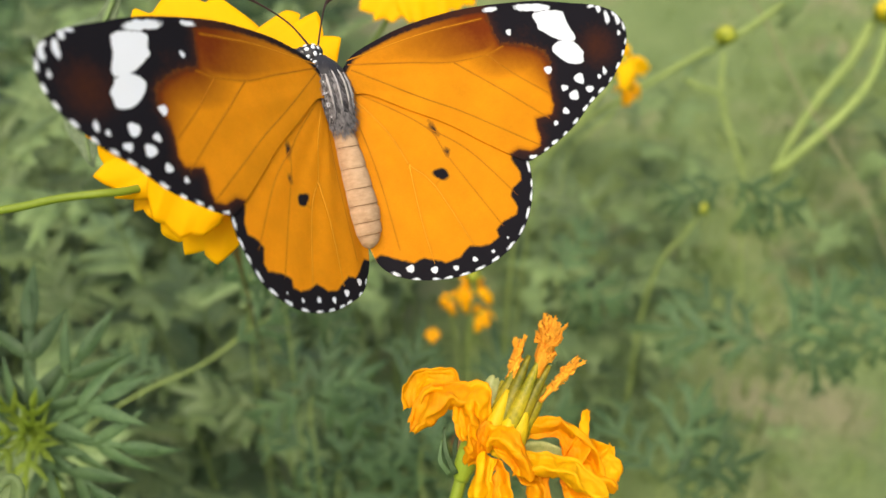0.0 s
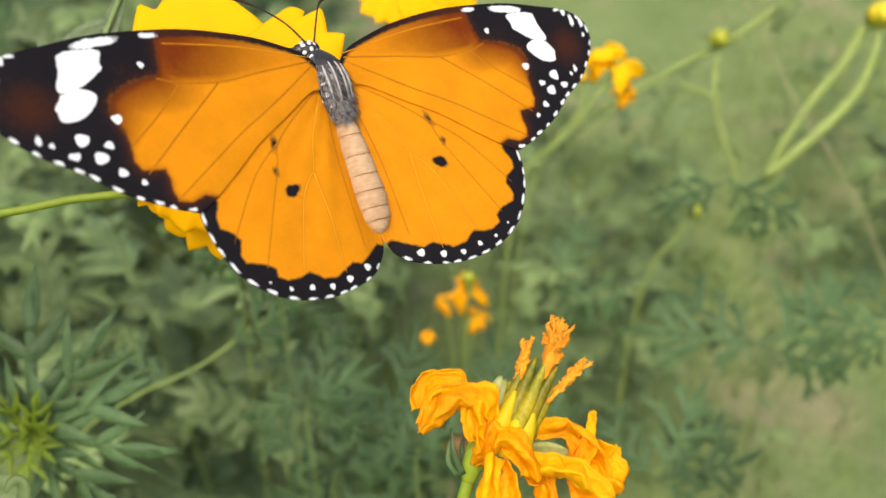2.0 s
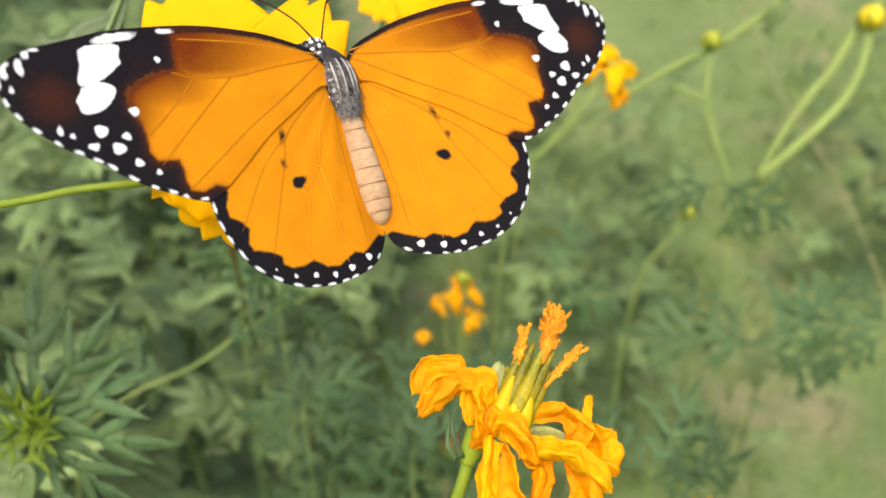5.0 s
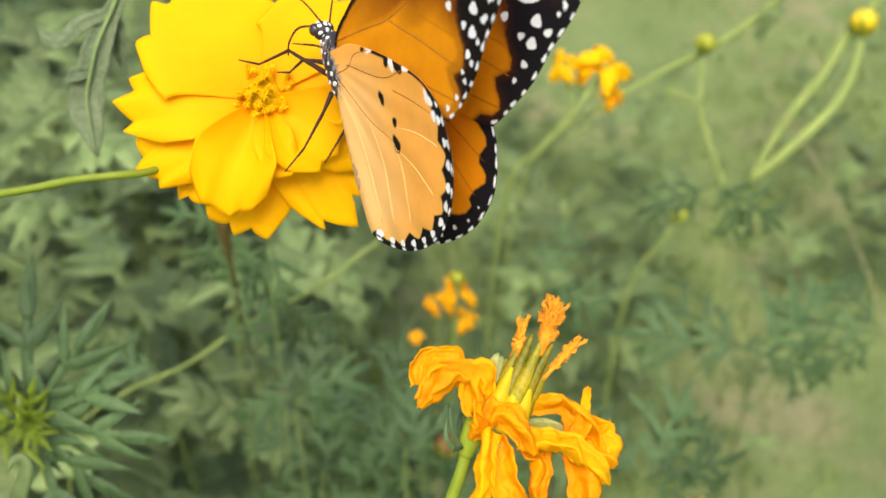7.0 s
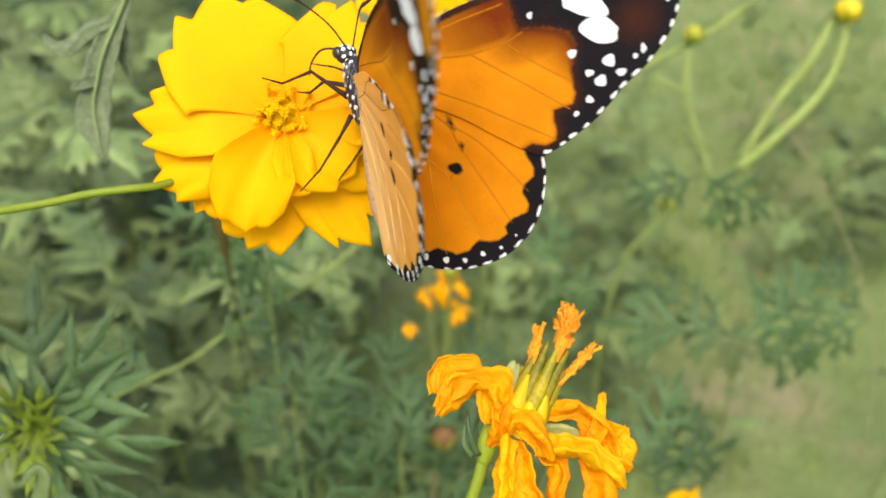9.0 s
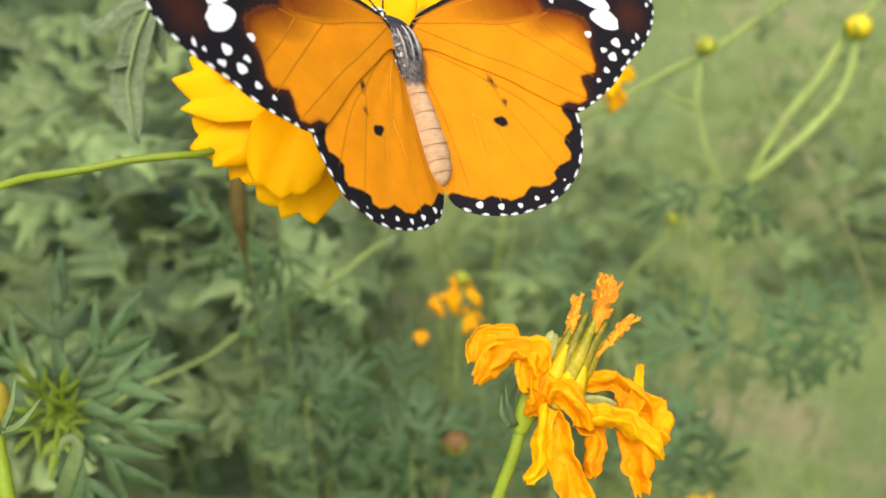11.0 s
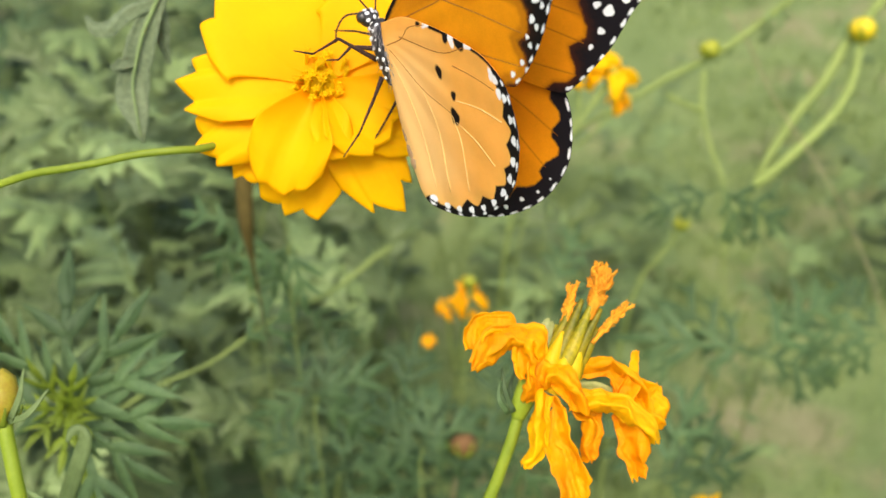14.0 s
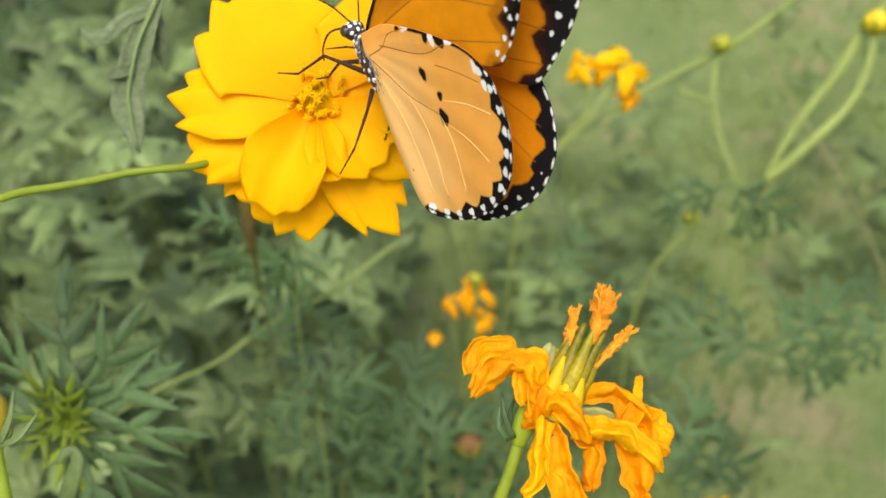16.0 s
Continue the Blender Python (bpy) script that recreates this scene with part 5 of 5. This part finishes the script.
        big = along_margin(margin, 2.3, 0.95, 0.6, 0.42) + along_margin(margin, 2.3, 0.2, 0.5, 0.18, 1.5) + [(8.8, 0.75, 0.85, 0.38), (13.3, -2.0, 0.5, 1.05), (16.5, -3.3, 0.95, 0.5), (19.2, -7.3, 0.42, 0.8), (19.9, -9.7, 0.42, 0.7)]
        fields["under"] = (u_dark, spots(flat, big), np.clip((12 - s) / 9, 0, 1) * np.clip((2.0 - f) / 6, 0, 1) * np.clip((f + 24) / 6, 0.3, 1), np.full(len(flat), 9.0))
    k = len(flat)
    top = np.stack([side * s, f, z + 0.045], 1)
    low = np.stack([side * s, f, z - 0.045], 1)
    flip = (lambda fc: fc) if side > 0 else (lambda fc: tuple(reversed(fc)))
    up_faces = [flip(tuple(reversed(fc))) for fc in faces]
    low_faces = [tuple(k + i for i in flip(fc)) for fc in faces]
    last = 1 + (rings - 1) * m
    rim = [flip((last + j, last + (j + 1) % m, k + last + (j + 1) % m, k + last + j)) for j in range(m)]
    geo = Geo()
    geo.add(np.vstack([top, low]), up_faces + low_faces + rim)
    geo.slot = [0] * len(up_faces) + [1] * len(low_faces) + [1] * len(rim)
    me = geo.mesh(which + "wing", *mats)
    both = [np.concatenate([fields["upper"][i], fields["under"][i]]).astype(np.float32) for i in range(4)]
    a = me.attributes.new("pattern", "FLOAT_VECTOR", "POINT")
    a.data.foreach_set("vector", np.stack(both[:3], 1).ravel())
    a = me.attributes.new("vein", "FLOAT", "POINT")
    a.data.foreach_set("value", both[3])
    return me


def vein_tubes(wing, rows, side, shift, mat, radii, under=False):
    for line in rows:
        flat = curve(line, 14)
        z = 0.05 * np.sin(np.arctan2(flat[:, 1] - 2, flat[:, 0] + 1.5) * 26) * np.clip(np.hypot(flat[:, 0], flat[:, 1] - 2) / 12, 0, 1) - 0.0009 * flat[:, 0] ** 2 + shift
        if shift:
            z = z - 0.5 * np.exp(-((flat[:, 0] + 0.6) / 2.2) ** 2)
        geo = Geo()
        tube(geo, np.stack([side * flat[:, 0], flat[:, 1], z + (-0.035 if under else 0.035)], 1), [0.5 * r for r in radii], 18, 8, 0, 1.9)
        part("vein", geo.mesh("vein", mat), wing, "pale vein of the underside" if mat is PALE_VEIN else "")


def build_wing(fly, side):
    fore = part("forewing", wing_plate("fore", side, (WING_UPPER, FORE_UNDER), 0.0), fly, "orange forewing with a black white-spotted tip")
    hind = part("hindwing", wing_plate("hind", side, (WING_UPPER, HIND_UNDER), -0.22), fly, "orange hindwing with a black spotted border, buff underneath")
    vein_tubes(fore, FORE_VEINS[:-1], side, 0.0, VEIN, [0.085, 0.05])
    vein_tubes(fore, FORE_VEINS[-1:], side, 0.0, BRIGHT_VEIN, [0.06, 0.03])
    vein_tubes(fore, FORE_VEINS[:3], side, 0.0, BROWN_VEIN, [0.08, 0.05], True)
    vein_tubes(hind, HIND_VEINS[:3], side, -0.22, BRIGHT_VEIN, [0.09, 0.05])
    vein_tubes(hind, HIND_VEINS[3:-1], side, -0.22, VEIN, [0.075, 0.035])
    vein_tubes(hind, UNDER_BROWN, side, -0.22, BROWN_VEIN, [0.085, 0.06], True)
    vein_tubes(hind, UNDER_PALE, side, -0.22, PALE_VEIN, [0.06, 0.12, 0.12], True)
    return fore, hind


def build_butterfly():
    fly = thing("butterfly", turned(-7.7, 23.7, -90), "orange butterfly with black white-spotted wing borders, feeding on the flower", "butterfly")
    thorax = Geo()
    tube(thorax, [(0, -3.6, -1.0), (0, -2.6, -0.9), (0, 0.5, -0.9), (0, 3.0, -1.3), (0, 5.2, -2.4)], [1.3, 1.95, 2.4, 2.25, 1.3], 22, 20, 0, 1.0)
    thorax_ob = part("thorax", thorax.mesh("thorax", BODY_BLACK), fly, "black thorax with white dots and grey hair")
    stripe = Geo()
    for x, r in ((-0.5, 0.11), (0.5, 0.11), (-1.35, 0.15), (1.35, 0.15)):
        dip = 0.32 * abs(x) ** 2.2
        tube(stripe, [(x * 0.9, -1.8, 1.4 - dip), (x, 0.4, 1.74 - dip), (x * 0.9, 2.6, 1.36 - dip), (x * 0.6, 4.4, -0.1 - dip * 0.3)], [r * 0.4, r, r, r * 0.6], 12, 6)
    part("stripe", stripe.mesh("stripe", PALE_HAIR), thorax_ob, "pale grey back stripes")
    fur = Geo()
    rng = random.Random(8)
    for i in range(1500):
        f, a = rng.uniform(-4.2, 5.2), rng.gauss(90, 40)
        if (abs(a - 90) < 9 or 20 < abs(a - 90) < 34) and f > -1.8 and rng.random() < 0.88:
            continue
        r = 2.52 * max(0.2, 1 - ((f - 0.8) / 5.6) ** 2) ** 0.5
        c = np.array([0, f, -0.9 - 0.045 * max(f, 0) ** 2])
        n = np.array([math.cos(radians(a)), 0, math.sin(radians(a))])
        p = c + n * r * 0.97
        q = p + n * rng.uniform(0.15, 0.6) + np.array([rng.uniform(-0.3, 0.3), -rng.uniform(0.4, 1.3), rng.uniform(-0.1, 0.25)])
        side = np.cross(n, [0, 1, 0]) * 0.075
        fur.add([p - side, p + side, q], [(0, 1, 2)])
    part("hair", fur.mesh("hair", BODY_GREY), thorax_ob, "short grey hair")
    dot = Geo()
    ball(dot, (0, 0, 0), (0.42, 0.55, 0.2), 6, 10)
    dot_me = dot.mesh("white_dot", BODY_WHITE)
    for row, ang in enumerate((-38, -8, 18, 198, 172, 218, 38, 142)):
        for j in range(6):
            f = -2.4 + 1.35 * j + 0.5 * (row % 2)
            r = 2.3 * max(0.2, 1 - ((f - 0.8) / 5.4) ** 2) ** 0.5
            n = Vector((math.cos(radians(ang)), 0, math.sin(radians(ang))))
            m = Matrix.Translation((Vector((0, f, -0.9 - 0.045 * max(f, 0) ** 2)) + n * r) * MM) @ n.to_track_quat("Z", "Y").to_matrix().to_4x4()
            part("white_dot", dot_me, thorax_ob, "", m @ Matrix.Diagonal((0.45 + 0.4 * rng.random(), 0.4 + 0.6 * rng.random(), 0.6, 1)))
    abdomen = Geo()
    way = curve([(0, -2.6, -0.9), (0, -6, -0.9), (0, -11, -0.9), (0, -15, -0.9), (0, -18.0, -0.9)], 60)
    u = np.linspace(0, 1, 60)
    shape = np.interp(u, [0, 0.12, 0.35, 0.65, 0.85, 0.96, 1], [1.15, 1.4, 1.85, 2.15, 1.75, 1.0, 0.25]) * (1 - 0.06 * np.abs(np.cos(u * np.pi * 8)) ** 14)
    tube(abdomen, way, shape, 60, 22)
    part("abdomen", abdomen.mesh("abdomen", ABDOMEN), fly, "buff ringed abdomen")
    belt = Geo()
    for k in range(1, 8):
        i = int(k * 59 / 8)
        ring = [(shape[i] * 1.012 * math.cos(a), way[i][1] + 0.05 * math.sin(3 * a), way[i][2] + shape[i] * 1.012 * math.sin(a)) for a in np.linspace(0.15, math.pi - 0.15, 20)]
        tube(belt, ring, [0.02, 0.055, 0.02], 22, 5)
    part("segment_rim", belt.mesh("segment_rim", SEED), fly, "thin dark segment rims")
    head = Geo()
    ball(head, (-0.4, 6.4, -3.1), (1.35, 1.25, 1.25), 14, 18)
    head_ob = part("head", head.mesh("head", BODY_BLACK), fly, "black head with white dots")
    for x in (-1, 1):
        e = Geo()
        ball(e, (x * 1.05 - 0.4, 6.65, -3.2), (0.72, 0.85, 0.85), 12, 14)
        part("eye", e.mesh("eye", EYE), head_ob, "glossy dark eye")
    for j, (a, b) in enumerate([(60, 20), (120, 20), (90, 60), (50, 65), (130, 65), (90, 100), (45, 110), (135, 110), (70, 140), (110, 140), (20, 60), (160, 60), (0, 100), (180, 100)]):
        n = Vector((math.cos(radians(a)), math.cos(radians(b)), math.sin(radians(a)) * math.sin(radians(b)))).normalized()
        m = Matrix.Translation((Vector((-0.4, 6.4, -3.1)) + n * 1.27) * MM) @ n.to_track_quat("Z", "Y").to_matrix().to_4x4()
        part("white_dot", dot_me, head_ob, "", m @ Matrix.Scale(0.62, 4))
    for pts in ([(-0.5, 7.1, -2.4), (-2.6, 10.4, -2.6), (-6.2, 13.6, -3.2), (-10.4, 15.6, -3.6)], [(0.5, 7.1, -2.4), (1.8, 9.8, -2.6), (3.4, 12.4, -3.0), (5.4, 13.6, -3.2)]):
        a = Geo()
        tube(a, pts, [0.13, 0.11, 0.11, 0.12, 0.3, 0.22], 40, 7)
        part("antenna", a.mesh("antenna", LEG), head_ob, "thin dark clubbed antenna")
    tongue = Geo()
    tube(tongue, [(-0.2, 7.3, -3.9), (-2.4, 7.6, -5.2), (-3.6, 6.2, -6.4), (-3.9, 4.6, -7.0)], [0.16, 0.14, 0.1], 18, 6)
    part("proboscis", tongue.mesh("proboscis", LEG), head_ob, "bent dark proboscis")
    for pts in ([(-1.0, 0.8, -3.4), (-4.9, 4.8, -5.0), (-9.2, 3.6, -5.6), (-11.6, 4.6, -6.2)], [(-1.0, -1.6, -3.4), (-2.6, -4.0, -4.4), (-6.0, -7.9, -5.4), (-9.1, -10.3, -6.2)],
                [(-0.8, 2.4, -3.6), (-2.4, 3.6, -6.0), (-4.2, 2.4, -7.2), (-5.6, 2.8, -8.0)], [(1.0, 0.8, -3.4), (3.6, 4.0, -6), (1.6, 6.0, -9), (-0.4, 7.0, -11)],
                [(1.0, -1.6, -3.4), (3.2, -4.4, -6), (1.8, -7.4, -9.4), (0.6, -9.6, -12)]):
        g = Geo()
        line = np.vstack([curve(pts[k:k + 2], 8) for k in range(3)])
        a, = (np.interp(np.linspace(0, 1, len(line)), [0, 0.3, 0.36, 0.66, 0.7, 1], [0.38, 0.2, 0.24, 0.13, 0.16, 0.08]),)
        tube(g, line, a, len(line), 7)
        part("leg", g.mesh("leg", LEG), fly, "thin jointed dark leg")
    return fly, *build_wing(fly, -1), *build_wing(fly, 1)


# ---------------------------------------------------------------- build
build_ground()
build_grass()
build_far()
build_near_leaves()
build_withered()
yellow, yellow_head, yellow_base = build_yellow()
butterfly, fore_l, hind_l, fore_r, hind_r = build_butterfly()
build_bed()

FLY_ROWS = [
    (0, -5.70, 23.69, -130.01, 0.8, 34.1, 14.5), (0.5, -5.34, 24.59, -130.04, 0.0, 33.5, 14.0),
    (1, -6.01, 24.60, -130.09, -0.8, 32.8, 15.3), (1.5, -6.83, 24.56, -130.18, -3.5, 32.2, 15.7),
    (2, -7.12, 25.22, -130.33, -5.6, 31.9, 16.1), (2.5, -7.22, 25.14, -130.50, -6.0, 31.7, 16.1),
    (3, -6.99, 24.68, -130.73, -6.3, 31.8, 15.9), (3.5, -6.98, 24.95, -131.09, -8.1, 32.1, 15.6),
    (4, -6.83, 25.11, -131.67, -6.8, 32.8, 15.1), (4.8, -6.80, 25.10, -132.60, -5.4, 33.2, 15.1),
    (6.3, -6.27, 24.84, -135.07, 2.9, 34.7, 15.6), (6.5, -6.04, 25.29, -135.33, 2.9, 34.8, 15.8),
    (7, -6.31, 26.06, -135.87, 3.2, 35.3, 16.2), (7.5, -6.35, 25.84, -136.18, 4.2, 35.0, 16.6),
    (8, -5.80, 25.14, -136.41, 4.9, 35.3, 16.0), (8.5, -5.39, 25.42, -136.54, 3.7, 36.1, 14.9),
    (9, -5.68, 24.61, -136.53, 2.3, 37.5, 11.6), (9.2, -6.42, 23.73, -136.44, 1.6, 38.0, 12.7),
    (10.2, -6.50, 25.10, -136.00, -3.5, 40.5, 12.0), (11.3, -6.50, 26.28, -135.41, -8.3, 43.3, 11.6),
    (11.5, -6.06, 25.75, -135.30, -9.1, 43.5, 9.4), (12, -6.31, 25.42, -135.13, -8.3, 43.9, 9.6),
    (12.5, -6.04, 24.33, -135.09, -8.5, 43.4, 9.4), (13, -6.24, 24.17, -135.27, -2.9, 42.3, 11.6),
    (13.5, -7.51, 24.10, -135.57, 8.1, 40.2, 20.3), (14, -6.97, 24.69, -135.90, 9.1, 38.0, 23.0),
    (14.5, -7.02, 26.08, -136.16, 8.2, 36.2, 23.3), (15, -7.82, 27.17, -136.37, 5.1, 34.6, 23.8),
    (15.5, -7.94, 26.48, -136.51, 4.2, 33.3, 24.4), (16, -8.38, 25.86, -136.60, 2.5, 32.3, 24.8)]
# wing lift in degrees: left, right
WING_ROWS = [
    (0, 27.7, 12.1), (0.5, 20.2, 3.8), (1, 14.9, 1.2), (1.5, 13.2, 1.1), (2, 13.2, 0.7), (2.5, 12.5, 0.8), (3, 11.6, 0.6), (3.5, 11, 0.5), (4, 9.5, 1.1), (4.3, 9.5, 2),
    (5.1, 12, 12), (5.5, 28, 36), (5.9, 54, 64), (6.3, 75.1, 83.7), (6.5, 78.9, 85.7), (7, 84.2, 88.6), (7.5, 83.6, 89.2), (8, 84, 89.2), (8.5, 83, 90.2), (8.7, 80.5, 87),
    (8.9, 74.5, 80), (9, 66, 73), (9.1, 61, 67.5), (9.2, 59.5, 66), (9.6, 32, 42), (10.1, 15, 22), (11.3, 11.4, 18.5), (11.5, 9.2, 17.6), (12, 6.9, 18), (12.5, 11.9, 23),
    (12.6, 14.5, 27), (12.7, 18, 31), (12.8, 25, 35), (12.9, 28, 38.5), (13, 39.5, 44), (13.1, 41, 47.5), (13.2, 51.5, 59), (13.3, 60, 67), (13.4, 65.5, 70.5), (13.5, 69, 72), (14, 78.5, 83), (14.5, 81.7, 85.5), (15, 82.4, 86), (15.5, 82.8, 86), (16, 83, 87.5)]
# the flower head nods under the butterfly: shift to the right and up in millimetres, turn in degrees
NOD_ROWS = [(0, -2.7, -1.4, -9), (2, -3.3, -0.5, -9), (4, -3.7, 0.1, -9), (5.2, -2.0, -0.3, -6), (6.3, -0.3, -0.5, -1.8), (6.5, 0, -0.5, -1.7), (7, 0, 0, 0), (7.5, -0.2, -0.3, -0.2), (8, 0.3, -0.8, -1.4), (8.5, 0.7, -0.9, -2), (9, 0.8, -0.9, -2.7),
            (10.2, 0.5, -0.7, -3), (11.5, 0.3, -0.5, -3.2), (12, 0.1, -0.5, -3.6), (12.5, 0, -1.5, -5), (13, -0.1, -1.5, -6), (13.5, -0.5, -1.3, -4), (14, 0.5, -1.0, -2.4), (14.5, 0.7, -0.2, -1.7), (15, 0.7, 0.2, -1.9), (15.5, 0.9, -0.5, -3.4), (16, 0.4, -1.5, -4.1)]


# fore- and hindwing offsets fitted to the camera's view as the wings close: forewing lift and sweep, left and right;
# left hindwing's slide, lift and sweep; right hindwing's lift
FOLD_ROWS = [(0, 0, 0, 0, 0, 0, 0, 0, 0, 0), (5.5, 0, 0, 0, 0, 0, 0, 0, 0, 0), (6.5, 0.4, -2.5, 0, -0.5, 0, 0, 0, 0, 0), (7.5, 0.7, -3.2, 0, -1, 0, 0, 0, 0, 0), (8.5, 0.6, -2, 0, -0.8, 0, 0, 0, 0, 0), (9, 0.3, 0, 0, 0, 0, 0, 0, 0, 0),
             (13, 0.3, 0, 0, 0, -0.4, 0.4, 0, 0, 0), (13.5, 2.3, -3, 0, 1, -1.2, 1.2, 1.8, 0.8, 0), (14, 4.4, -7.8, 0, 2, -1.0, 1.8, 3.8, 3.3, 1), (14.5, 5.5, -8.5, 0, 1.8, -0.7, 1.8, 5.0, 3.7, 2),
             (15, 5.4, -8.5, 0, 1.7, -0.9, 1.7, 4.8, 3.0, 3), (15.5, 5.6, -9, 0, 1.6, -0.8, 1.8, 5.0, 3.5, 3), (16, 6.3, -9.5, 0, 1.5, -0.4, 1.9, 5.7, 3.8, 3)]


def wing_rows():
    folds = np.array(FOLD_ROWS, float)
    return [(t, a, b, [float(np.interp(t, folds[:, 0], folds[:, k])) for k in range(1, 10)]) for t, a, b in WING_ROWS]


def motions():
    walk(butterfly, [(r[0], turned(*r[1:])) for r in FLY_ROWS])
    walk(fore_l, [(t, local(-1.3, 0, 0, 0, a + e[0], 0) @ local(rz=e[1])) for t, a, b, e in wing_rows()])
    walk(fore_r, [(t, local(1.3, 0, 0, 0, -b + e[2], 0) @ local(rz=e[3])) for t, a, b, e in wing_rows()])
    walk(hind_l, [(t, local(-1.3, 0, 0, 0, a, 0) @ local(e[4], e[5], 0, 0, e[6], 0) @ local(rz=e[7])) for t, a, b, e in wing_rows()])
    walk(hind_r, [(t, local(1.3, 0, 0, 0, -b + e[8], 0)) for t, a, b, e in wing_rows()])
    at = offset(CENTRE, yellow_base)
    walk(yellow_head, [(t, local(at[0] + dx, at[1] + dy, at[2], -6, 2, turn)) for t, dx, dy, turn in NOD_ROWS])


motions()
